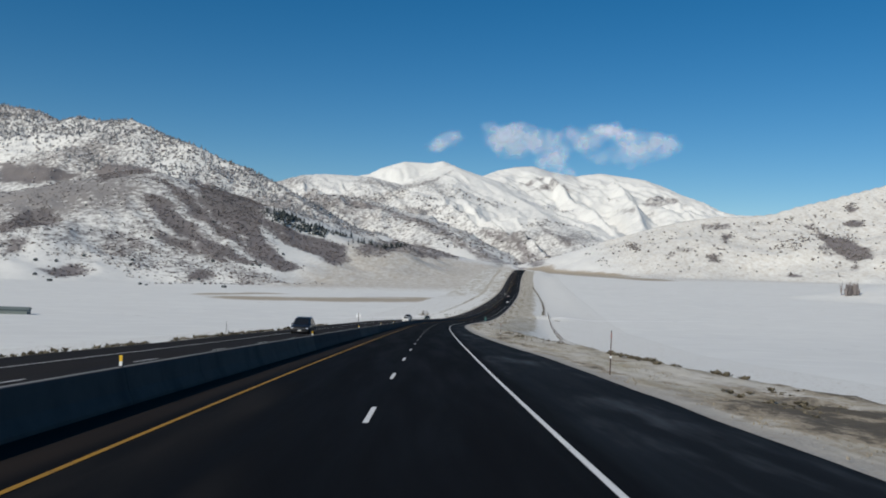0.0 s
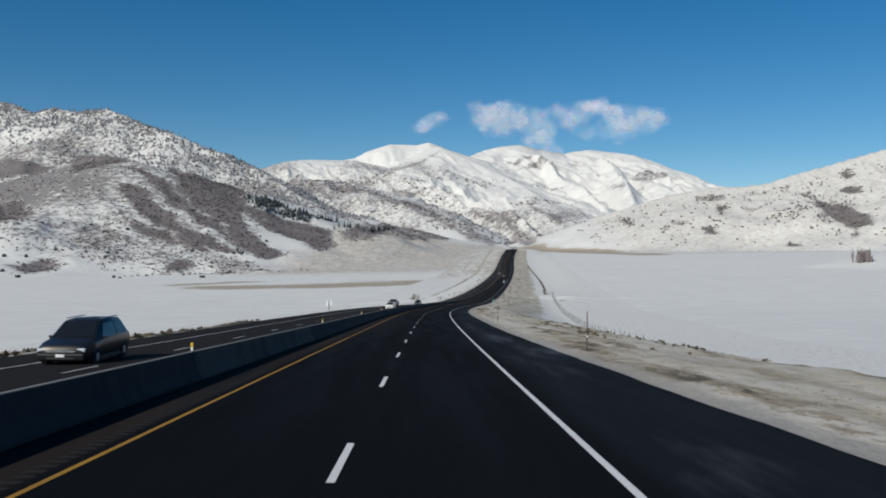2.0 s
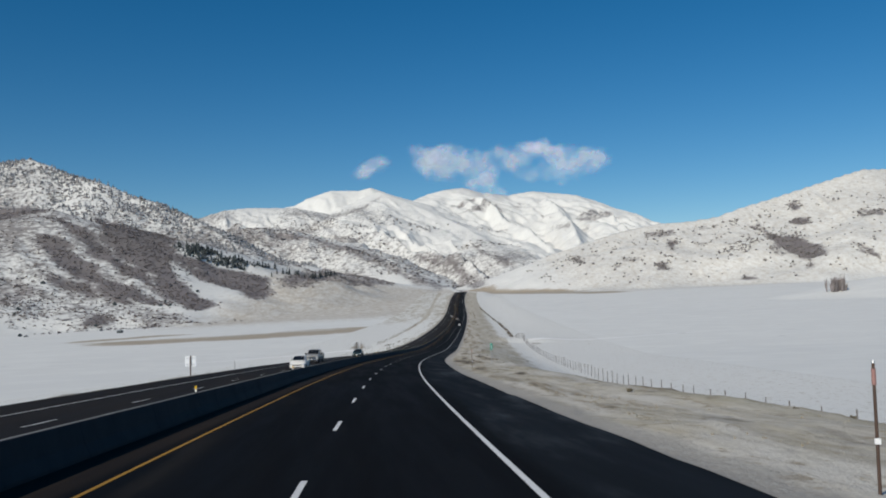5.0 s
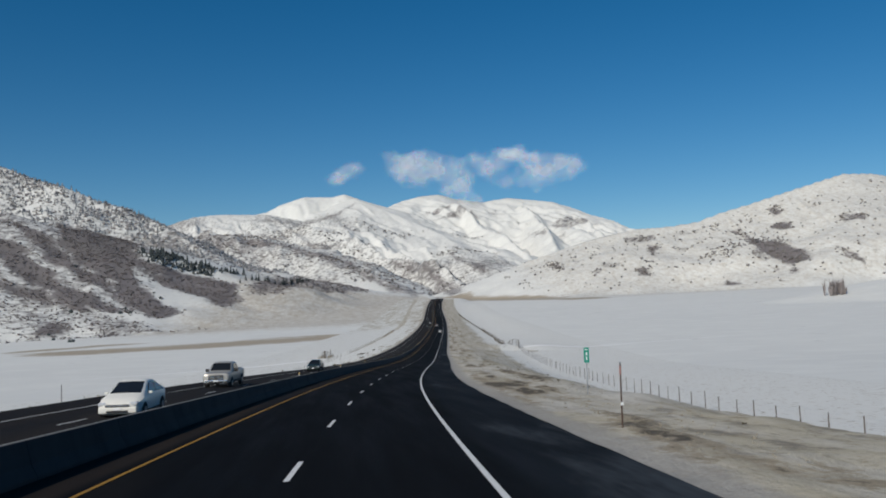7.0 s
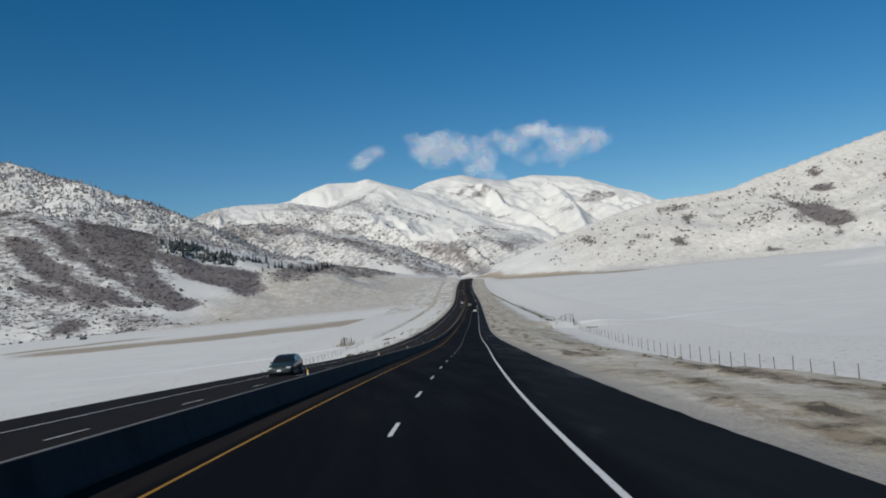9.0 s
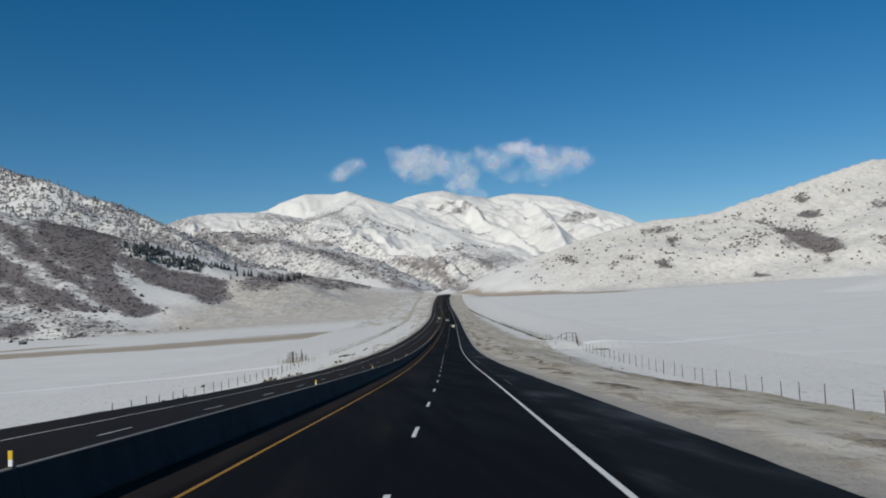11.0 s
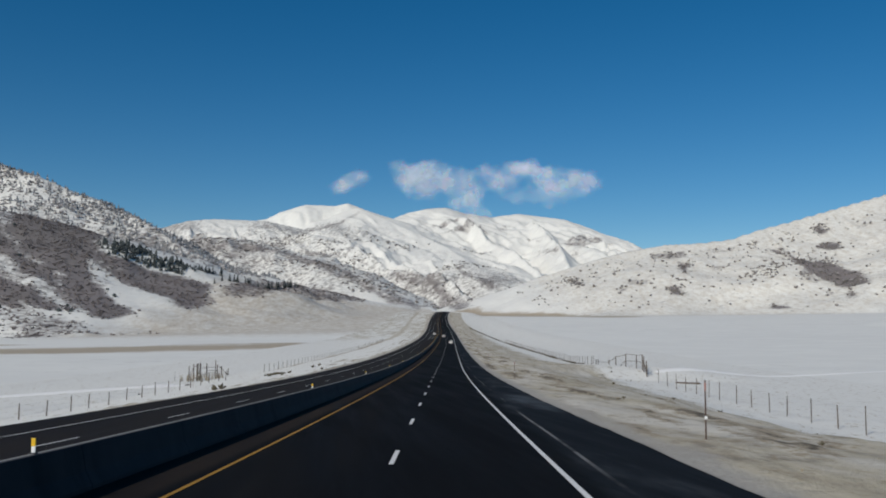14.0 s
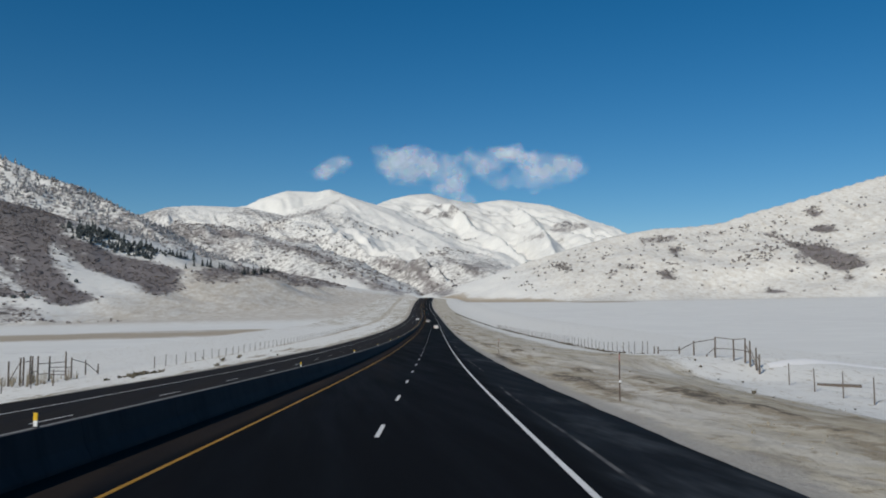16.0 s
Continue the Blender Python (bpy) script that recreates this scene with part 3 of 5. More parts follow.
LEFT_EDGE_BRUSH = [
    (0.8, [(-1215, 2519), (-1093, 2427), (-991, 2404), (-922, 2384), (-973, 2328), (-1026, 2284), (-1120, 2329)]),
    (0.8, [(-708, 1561), (-670, 1586), (-618, 1511), (-600, 1404), (-632, 1378), (-631, 1322), (-690, 1444)]),
    (0.6, [(-626, 1312), (-601, 1331), (-579, 1301), (-586, 1232)]),
    (0.7, [(-517, 1209), (-497, 1262), (-464, 1240), (-456, 1182), (-484, 1159)]),
    (0.4, [(-489, 1283), (-452, 1295), (-402, 1270), (-447, 1281)]),
]
RIGHT_BRUSH = [
    (0.95, [(927, 2072), (926, 2024), (917, 1952), (951, 1949), (952, 1871), (937, 1795), (915, 1769), (899, 1788), (890, 1845), (879, 1886), (885, 1937)]),
    (0.8, [(1055, 2182), (1084, 2173), (1070, 2127), (1043, 2115), (1038, 2146)]),
    (0.85, [(999, 2062), (1031, 2084), (1052, 2053), (1021, 2013), (994, 2021)]),
    (0.8, [(923, 2127), (943, 2102), (930, 2054), (917, 2089)]),
    (0.7, [(1112, 2006), (1143, 1976), (1158, 1947), (1126, 1904), (1107, 1943)]),
    (0.8, [(996, 1824), (989, 1772), (1000, 1731), (990, 1717), (970, 1746)]),
    (0.6, [(886, 1918), (882, 1842), (865, 1842), (855, 1883)]),
    (0.8, [(777, 1822), (775, 1748), (754, 1759), (760, 1800)]),
    (0.8, [(656, 1988), (671, 1982), (666, 1942), (638, 1930)]),
]
RIGHT_SHRUBS = [
    (0.75, [(737, 2147), (750, 2115), (709, 2032), (702, 2053)]),
    (0.6, [(727, 2293), (779, 2218), (768, 2157), (727, 2188), (720, 2258)]),
    (0.8, [(879, 1776), (890, 1773), (868, 1725), (855, 1734)]),
    (0.7, [(861, 1806), (873, 1789), (861, 1780)]),
    (0.4, [(792, 2214), (889, 2192), (871, 2155), (801, 2175)]),
    (0.5, [(772, 2078), (817, 2041), (782, 2045)]),
    (0.5, [(600, 2080), (637, 2064), (629, 2027), (594, 2044)]),
    (0.7, [(559, 2049), (589, 2032), (576, 2009)]),
    (0.5, [(529, 2265), (551, 2248), (556, 2201), (522, 2170)]),
    (0.6, [(578, 2240), (597, 2228), (574, 2188)]),
    (0.35, [(1119, 2139), (1168, 2109), (1147, 2088), (1114, 2109)]),
]
CONIFERS = [
    (1.0, [(-301, 1734), (-271, 1769), (-225, 1732), (-175, 1743), (-147, 1770), (-198, 1684), (-245, 1671), (-284, 1672)]),
]
STRAW = [(-139, 769, -78, 776, 38), (-78, 776, -25, 823, 38), (-25, 823, 36, 849, 38), (-192, 814, -155, 899, 16), (295, 2239, 390, 1877, 48), (390, 1877, 428, 1632, 44), (330, 2150, 470, 1950, 30)]


def band(x, y, bands):
    """How far inside the nearest band a place lies, from 0 to 1."""
    out = np.zeros(np.shape(x))
    wx, wy = x + fbm(x / 60, y / 60, 3) * 26, y + fbm(x / 60 + 40, y / 60, 3) * 26
    for x0, y0, x1, y1, half in bands:
        dx, dy = x1 - x0, y1 - y0
        f = np.clip(((wx - x0) * dx + (wy - y0) * dy) / (dx * dx + dy * dy + 1e-6), 0, 1)
        out = np.maximum(out, np.clip(1.45 - np.hypot(wx - x0 - f * dx, wy - y0 - f * dy) / half, 0, 1))
    return out


def patches(x, y, areas, soft):
    """How thick the brush of the patches stands at each place, fading over a soft edge."""
    out = np.zeros(np.shape(x))
    wx, wy = x + fbm(x / 40, y / 40, 4) * 14, y + fbm(x / 40 + 40, y / 40, 4) * 14
    for weight, outline in areas:
        inner, dist = np.zeros(np.shape(x), bool), np.full(np.shape(x), 1e9)
        for (x0, y0), (x1, y1) in zip(outline, outline[1:] + outline[:1]):
            dx, dy = x1 - x0, y1 - y0
            f = np.clip(((wx - x0) * dx + (wy - y0) * dy) / (dx * dx + dy * dy + 1e-6), 0, 1)
            dist = np.minimum(dist, np.hypot(wx - x0 - f * dx, wy - y0 - f * dy))
            inner ^= ((y0 > wy) != (y1 > wy)) & (wx < dx * (wy - y0) / (dy + 1e-9) + x0)
        out = np.maximum(out, weight * np.clip(0.5 + np.where(inner, dist, -dist) / soft, 0, 1))
    return out


def covers(x, y):
    """Brush, dry grass and scattered scrub over arrays of places."""
    # the massif's painted shade goes in with the real brush
    brush = np.maximum(patches(x, y, LEFT_DARK + LEFT_PALE + LEFT_EDGE_BRUSH + FAR_BRUSH + MASSIF_SHADE, 24.0), 0.8 * patches(x, y, RIGHT_BRUSH + RIGHT_SHRUBS, 14.0))
    grass = band(x, y, STRAW)
    u = x - np.interp(y, LINE_Y, LINE_X)
    grass = np.maximum(1.15 * grass, 0.60 * ((y > 900) & (u < -12) & (u > -420)) * np.clip((y - 950) / 250, 0, 1) * np.clip((2200 - y) / 200, 0, 1) * np.clip((u + 420) / 120, 0, 1))
    left_face = np.clip((y - 1150) / 250, 0, 1) * np.clip((-x - 120) / 200, 0, 1) * np.clip((3300 - y) / 300, 0, 1)
    peak_face = np.clip((y - 2500) / 400, 0, 1) * np.clip((900 - x) / 300, 0, 1) * np.clip((4680 - y) / 420, 0, 1)
    scrub = np.maximum(1.07 * left_face * (1 - 0.26 * np.clip((y - 1950) / 200, 0, 1)), 0.70 * peak_face) + 0.12 * np.clip((y - 3300) / 400, 0, 1)
    scrub = scrub + 0.45 * np.clip(fbm(x / 240, y / 240, 3) * 1.5, -0.6, 1) * (scrub > 0)
    scrub = scrub * (1 - 0.6 * np.clip((x - 20) / 200, 0, 1) * np.clip((y - 3450) / 300, 0, 1))
    foot = np.clip((y - 2500) / 200, 0, 1) * np.clip((3650 - y) / 350, 0, 1) * np.clip((560 - np.abs(x - 60)) / 150, 0, 1)
    # scrub held thin here, standing in for haze over the mountain's foot
    scrub = np.maximum(scrub, 0.75 * foot)
    right_face = np.clip((y - 1500) / 200, 0, 1) * np.clip((x - 350) / 150, 0, 1) * np.clip((2700 - y) / 200, 0, 1)
    scrub = np.maximum(scrub, 0.36 * right_face)
    grass = np.maximum(grass, 0.44 * right_face)
    bench = np.clip((y - 1150) / 150, 0, 1) * np.clip((2000 - y) / 200, 0, 1) * ((u < -15) & (u > -420))
    scrub = np.maximum(scrub, 0.29 * bench)
    return brush, grass, scrub


# one sheet, in rings round the valley
az = np.concatenate([np.arange(radians(-36), radians(38), radians(0.105)), np.arange(radians(38), radians(324), radians(4))])
ring = [12.0]
while ring[-1] < 4990:
    ring.append(ring[-1] + min(0.05 + 0.0125 * ring[-1], 13.0))
ring = np.array(ring)
CX, CY = 30.0, 150.0
rr, aa = np.meshgrid(ring, az, indexing="ij")
gx, gy = CX + rr * np.sin(aa), CY + rr * np.cos(aa)
gz = terrain(gx, gy)
gu = gx - np.interp(gy, LINE_Y, LINE_X)
inside = np.clip((62 - np.abs(gu + 4)) / 8, 0, 1) * (gy > -90) * np.clip((1880 - gy) / 30, 0, 1)
gz = gz - (1.5 + 0.004 * rr) * inside
na, nr = len(az), len(ring)
verts = np.stack([gx, gy, gz], -1).reshape(-1, 3)
idx = np.arange(nr * na).reshape(nr, na)
quads = np.stack([idx[:-1, :], np.roll(idx, -1, 1)[:-1, :], np.roll(idx, -1, 1)[1:, :], idx[1:, :]], -1).reshape(-1, 4)[:, ::-1]
cb, cg, cs = covers(gx, gy)
ground = tagged(big_mesh("ground", verts, quads, M_GROUND, attrs={"brush": cb, "grass": cg, "scrub": cs}), "snow-covered valley floor rising to brushy white mountains", "ground", kind="structure")

# ---- the road ----
EDGE_S = np.arange(-80.0, 1921.0, 1.0)
RIGHT_EDGE = (EDGE_S, np.interp(EDGE_S, [-80, 50, 75, 120, 1920], [8.0, 8.2, 7.45, 6.85, 6.85]) + 0.09 * fbm(EDGE_S / 5, EDGE_S * 0, 3) + 0.05 * fbm(EDGE_S / 1.3, EDGE_S * 0 + 4, 2))


def along(table, s):
    return np.interp(s, *table)


S_ALL = np.concatenate([np.arange(-78, 700, 1.5), np.arange(700, 1912, 8.0)])


def strip(name, svals, columns, mat, attr=None, smooth=False):
    """A strip along the road; columns are (u, h), u a number or a table over s."""
    us = np.stack([along(c[0], svals) if isinstance(c[0], tuple) else np.full(len(svals), float(c[0])) for c in columns], 1)
    hs = np.array([c[1] for c in columns], float)
    ss = np.repeat(svals[:, None], len(columns), 1)
    x, y, z = on_road(ss, us)
    v = np.stack([x, y, z + hs], -1).reshape(-1, 3)
    n = len(columns)
    ids = np.arange(len(v)).reshape(-1, n)
    q = np.stack([ids[:-1, :-1], ids[:-1, 1:], ids[1:, 1:], ids[1:, :-1]], -1).reshape(-1, 4)
    return big_mesh(name, v, q, mat, smooth, {attr: us} if attr else None)


road = tagged(strip("road", S_ALL, [(LEFT_EDGE, -0.4), (LEFT_EDGE, 0.0), (-14, 0.0), (-9, 0.0), (-6.3, 0.0), (-5.7, 0.0), (-4.3, 0.0), (-3.7, 0.0), (-2, 0.0), (0.0, 0.0), (2, 0.0), (3.8, 0.0), (4.8, 0.0), (RIGHT_EDGE, 0.0), (RIGHT_EDGE, -0.4)],
                    M_ASPHALT, "across"), "dark asphalt highway dipping through the valley and climbing to a crest", "road", kind="structure")


def marking(name, label, columns, mat):
    ob = strip(name, S_ALL, columns, mat)
    return tagged(ob, label, "road marking", kind="structure")


marking("edge_line_right", "solid white edge line painted on the asphalt", [(3.60, 0.007), (3.725, 0.007)], M_WHITE)
marking("edge_line_median", "solid yellow line painted beside the median barrier", [(-3.71, 0.007), (-3.61, 0.007)], M_YELLOW)
marking("edge_line_far", "thin white edge line on the oncoming lanes", [(-13.45, 0.007), (-13.36, 0.007)], M_WHITE)
marking("edge_line_far_median", "yellow line on the oncoming side of the barrier", [(-6.75, 0.007), (-6.62, 0.007)], M_YELLOW)


def dash_mesh(s, u, half):
    corners = [on_road(a, b, 0.008) for a, b in ((s, u - half), (s, u + half), (s + 3.05, u + half), (s + 3.05, u - half))]
    mid = [on_road(a, b, 0.008) for a, b in ((s + 1.5, u + half), (s + 1.5, u - half))]
    return [corners[0], corners[1], mid[0], corners[2], corners[3], mid[1]]


lane_marks = tagged(new("lane_marks"), "broken white lane lines painted on the asphalt", "road marking", kind="structure")
rest_v, rest_f = [], []
for oncoming, first in ((False, 5.5), (True, 10.2)):
    for k in range(-4, 154):
        s = first + 12.19 * k
        v = dash_mesh(s, -10.4 if oncoming else -0.08, 0.045 if oncoming else 0.058)
        if -20 < s < 640:
            mesh_object("dash", v, [(0, 1, 2, 5), (5, 2, 3, 4)], M_WHITE, parent=lane_marks)
        else:
            n = len(rest_v)
            rest_v += v
            rest_f += [(n, n + 1, n + 2, n + 5), (n + 5, n + 2, n + 3, n + 4)]
tagged(mesh_object("far_dashes", rest_v, rest_f, M_WHITE, parent=lane_marks), kind="stuff")
# rumble strip: short grooves milled beside the yellow line
rum_v, rum_f = [], []
for s in np.arange(44, 84, 0.36):
    n = len(rum_v)
    for a, b, h in ((s, -4.2, 0.004), (s, -3.92, 0.004), (s + 0.08, -3.92, 0.001), (s + 0.08, -4.2, 0.001), (s + 0.16, -4.2, 0.004), (s + 0.16, -3.92, 0.004)):
        rum_v.append(on_road(a, b, h))
    rum_f += [(n, n + 1, n + 2, n + 3), (n + 3, n + 2, n + 5, n + 4)]
rumble = mesh_object("rumble_strip", rum_v, rum_f, M_GROOVE)
tagged(rumble, "milled rumble grooves along the shoulder line", "rumble strip", kind="stuff")


# ---- the verges ----
# bare soil on the right-hand verge: s, distance out, half length, half width, strength
BARE_NEAR = [(24.0, 3.0, 5, 1.4, 1.1), (25.4, 4.9, 5, 1.8, 1.1), (20.7, 3.5, 4, 1.8, 1.1), (27.2, 3.1, 4, 0.7, 0.9), (26.2, 1.3, 3, 0.5, 0.9), (32.3, 8.9, 5, 1.5, 1.0), (30.6, 5.3, 5, 0.8, 0.9), (49.0, 1.4, 6, 0.5, 0.85), (46.0, 1.5, 5, 0.6, 0.95), (44.8, 1.6, 4, 0.5, 0.9), (58.8, 1.6, 10, 0.5, 0.7), (123.5, 3.3, 9, 0.6, 0.9), (118.2, 4.9, 7, 0.5, 0.7), (104.4, 2.4, 5, 0.6, 0.8), (101.4, 2.5, 4, 1.0, 0.9), (98.4, 1.7, 4, 0.9, 0.95), (104.7, 4.8, 4, 0.5, 0.9), (131.0, 3.5, 4, 0.5, 1.2), (127.0, 3.2, 4, 0.55, 1.2), (122.6, 4.5, 4, 0.5, 0.9), (145.0, 5.2, 6, 0.35, 0.8)]
BARE_MID = [(206.7, 4.1, 5, 0.4, 1.1), (197.7, 0.9, 3, 0.4, 0.7), (251.8, 3.1, 5, 0.6, 1.1), (257.5, 2.8, 5, 0.8, 1.1), (257.9, 3.6, 5, 0.5, 1.0), (246.5, 2.8, 6, 0.35, 1.1), (246.9, 4.3, 3, 0.35, 0.8), (257.0, 2.0, 4, 0.9, 1.2), (255.5, 2.4, 4, 1.0, 1.2), (261.7, 4.0, 5, 0.45, 1.0), (258.9, 4.0, 4, 0.4, 0.9), (272.9, 5.6, 6, 0.6, 1.0), (283.5, 3.2, 3, 0.5, 1.0), (271.8, 2.6, 4, 0.4, 1.0)]
BARE_FAR = [(378.8, 2.8, 3, 0.7, 1.0), (385.8, 3.2, 6, 0.4, 0.7), (375.4, 3.4, 3, 0.5, 0.9), (382.4, 3.2, 4, 0.4, 0.7), (424.3, 5.1, 3, 0.4, 1.1), (440.0, 3.9, 5, 0.35, 0.7), (501.6, 2.3, 6, 0.8, 0.9), (426.5, 4.4, 4, 0.6, 0.6), (430.4, 6.7, 5, 0.8, 0.5), (511.7, 2.5, 5, 1.0, 1.0), (514.2, 6.6, 4, 0.6, 0.9), (484.3, 5.1, 4, 0.8, 0.5)]
FENCE_U = ([560, 585, 640, 720, 864, 1080, 1256, 1900], [36, 32, 33, 34, 33.5, 30.0, 26.0, 26.0])  # the far fences and the weeds along them


def verge(name, table, outs, side, label):
    sv = np.concatenate([np.arange(-78, 620, 0.9), np.arange(620, 1890, 5.0)])
    ss, oo = np.meshgrid(sv, outs, indexing="ij")
    uu = along(table, ss) + side * oo
    x, y, rz = on_road(ss, uu)
    z = terrain(x, y)
    near = np.clip(1 - oo / 2.0, 0, 1)
    z = z * (1 - near) + (rz - 0.10) * near
    calm = np.clip((50 - oo) / 15, 0, 1)
    lumps = fbm(x / 4, y / 7, 4) * 0.15 + np.maximum(fbm(x / 1.1, y / 1.6, 3), 0) * 0.14
    bank = np.exp(-(((oo - 7.5) / 2.6) ** 2)) * (0.08 + 0.3 * fbm(ss / 11, oo / 5, 3)) * (1.0 if side > 0 else np.clip((170 - ss) / 30, 0.25, 1.6) + 0.5 * np.clip((ss - 520) / 20, 0, 1))
    z = z + np.clip(oo / 1.5, 0, 1) * (lumps * calm + bank * np.clip((620 - ss) / 40, 0, 1))
    z = np.where(oo < 0.01, rz - 0.05, z)
    z = np.where(oo > 50, z + 0.03, z) - 0.4 * np.clip((oo - outs[-1] + 3) / 3, 0, 1)
    bare = np.clip(fbm(ss / 17 + 3, oo / 1.5, 4) * 2.5 - 0.3, 0, 0.85) * np.clip((11 - oo) / 3, 0, 1) * (0.6 if side < 0 else 1.0)
    for s0, o0, ls, lo, w in BARE_NEAR + BARE_MID + BARE_FAR if side > 0 else ():
        bare = np.maximum(bare, w * np.exp(-(((ss - s0 + fbm(ss / 5, oo / 2, 3) * 4) / ls) ** 2) - ((oo - o0 + fbm(ss / 4 + 9, oo, 3) * 0.9) / lo) ** 2))
    z = z + bare * np.clip(oo, 0, 1) * (0.06 + 0.14 * fbm(x / 0.8, y / 1.2, 2)) * (ss < 620)
    drift = fbm(ss / 45, oo / 9, 3)
    if side > 0:
        snowy = np.clip((oo - np.interp(ss, [0, 150, 250, 400], [8, 9, 12, 16])) / 10, 0, 1) * 0.95 + 0.08 + 0.28 * drift + 0.08 * np.clip((ss - 120) / 200, 0, 1) + 0.1 * np.clip((ss - 560) / 200, 0, 1)
        snowy = snowy - 0.6 * np.exp(-(((uu - along(FENCE_U, ss)) / 1.6) ** 2)) * np.clip((ss - 590) / 40, 0, 1)
    else:
        snowy = np.clip((oo - 0.8) / 2.6, 0, 1) * 0.9 + 0.08 + 0.2 * drift - 0.42 * np.clip((ss - 700) / 400, 0, 1)
        snowy = snowy - 0.6 * np.exp(-(((uu + 36 + 0.012 * np.clip(ss - 1050, 0, 800)) / 1.6) ** 2)) * np.clip((ss - 560) / 40, 0, 1)
    v = np.stack([x, y, z], -1).reshape(-1, 3)
    n = len(outs)
    ids = np.arange(len(v)).reshape(-1, n)
    q = np.stack([ids[:-1, :-1], ids[:-1, 1:], ids[1:, 1:], ids[1:, :-1]], -1).reshape(-1, 4)
    if side < 0:
        q = q[:, ::-1]
    return tagged(big_mesh(name, v, q, M_VERGE, attrs={"out": oo, "snowy": snowy - 0.9 * bare, "bare": bare}), label, "verge", kind="structure")


OUTS = np.concatenate([[0.0, 0.25], np.arange(0.6, 12, 0.42), np.arange(12, 32, 1.0), np.arange(32, 73, 3.0)])
verge("verge_right", RIGHT_EDGE, OUTS, 1, "roadside strip of tan dirt, dead grass and dirty snow")
verge("verge_left", LEFT_EDGE, np.concatenate([[0.0, 0.25], np.arange(0.6, 10, 0.5), np.arange(10, 30, 1.2), np.arange(30, 64, 3.0)]), -1, "snowy roadside strip with patches of brush")


def ground_at(x, y):
    return float(terrain(np.array([x]), np.array([y]))[0])

# ---- things: a kit of parts ----
def part(name, bm, mat, parent=None, label="", smooth=False, m=None):
    """Links a bmesh as one mesh object under a thing or a part."""
    me = bpy.data.meshes.new(name)
    bmesh.ops.recalc_face_normals(bm, faces=bm.faces[:])
    bm.to_mesh(me)
    bm.free()
    me.materials.append(mat)
    if smooth:
        me.polygons.foreach_set("use_smooth", [True] * len(me.polygons))
    ob = new(name, me)
    if parent:
        ob.parent = parent
    if m is not None:
        ob.matrix_basis = m
    if label:
        tagged(ob, label)
    return ob


def box(bm, x0, x1, y0, y1, z0, z1, bevel=0.0, taper=1.0):
    made = bmesh.ops.create_cube(bm, size=1.0)["verts"]
    for v in made:
        top = v.co.z > 0
        k = taper if top else 1.0
        v.co = Vector(((x0 + x1) / 2 + v.co.x * (x1 - x0) * k, (y0 + y1) / 2 + v.co.y * (y1 - y0) * k, z1 if top else z0))
    if bevel:
        edges = list({e for v in made for e in v.link_edges})
        bmesh.ops.bevel(bm, geom=edges, offset=bevel, segments=2, affect="EDGES", profile=0.6)
    return bm


def rod(bm, a, b, r0, r1=None, sides=8):
    """A round bar from a to b."""
    a, b = Vector(a), Vector(b)
    r1 = r0 if r1 is None else r1
    turn = (b - a).to_track_quat("Z", "Y").to_matrix()
    rings = []
    for p, r in ((a, r0), (b, r1)):
        rings.append([bm.verts.new(p + turn @ Vector((r * math.cos(2 * math.pi * k / sides), r * math.sin(2 * math.pi * k / sides), 0))) for k in range(sides)])
    for k in range(sides):
        bm.faces.new((rings[0][k], rings[0][(k + 1) % sides], rings[1][(k + 1) % sides], rings[1][k]))
    bm.faces.new(rings[0][::-1])
    bm.faces.new(rings[1])
    return bm


def loft(bm, loops, close=True):
    """Skins closed loops of equal length, one after another."""
    rows = [[bm.verts.new(p) for p in loop] for loop in loops]
    n = len(rows[0])
    for a, b in zip(rows, rows[1:]):
        for k in range(n):
            bm.faces.new((a[k], a[(k + 1) % n], b[(k + 1) % n], b[k]))
    if close:
        bm.faces.new(rows[0][::-1])
        bm.faces.new(rows[-1])
    return bm


def road_pose(s, u, h=0.0, turn=0.0):
    x, y, z = on_road(s, u, h)
    return pose(float(x), float(y), float(z), 0, 0, -math.degrees(float(np.interp(s, LINE_S, heading))) + turn)


def land_pose(s, u, sink=0.0, turn=0.0, lean=(0, 0)):
    x, y, _ = on_road(s, u)
    return pose(float(x), float(y), ground_at(float(x), float(y)) - sink, lean[0], lean[1], -math.degrees(float(np.interp(s, LINE_S, heading))) + turn)


# ---- the median barrier ----
BARRIER = [(-0.30, 0.0), (-0.30, 0.07), (-0.17, 0.32), (-0.07, 0.795), (-0.045, 0.81), (0.045, 0.81), (0.07, 0.795), (0.17, 0.32), (0.30, 0.07), (0.30, 0.0)]
BU = -5.53
barrier = tagged(new("median_barrier"), "long grey concrete median barrier between the carriageways", "barrier", kind="structure")


def barrier_piece(s0, s1):
    pts = [[on_road(s, BU + u, h) for u, h in BARRIER] for s in (s0, s1)]
    n = len(BARRIER)
    v = pts[0] + pts[1]
    f = [(k, k + 1, n + k + 1, n + k) for k in range(n - 1)] + [tuple(range(n))[::-1], tuple(range(n, 2 * n))]
    return v, f


far_v, far_f = [], []
s = -60.0
while s < 1900:
    long = 6.1 if s < 640 else 12.2
    v, f = barrier_piece(s, s + long - 0.02)
    if s < 640:
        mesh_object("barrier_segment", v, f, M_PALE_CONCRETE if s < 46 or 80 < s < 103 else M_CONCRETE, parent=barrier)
    else:
        n = len(far_v)
        far_v += v
        far_f += [tuple(i + n for i in q) for q in f]
    s += long
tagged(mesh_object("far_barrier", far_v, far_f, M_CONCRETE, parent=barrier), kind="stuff")


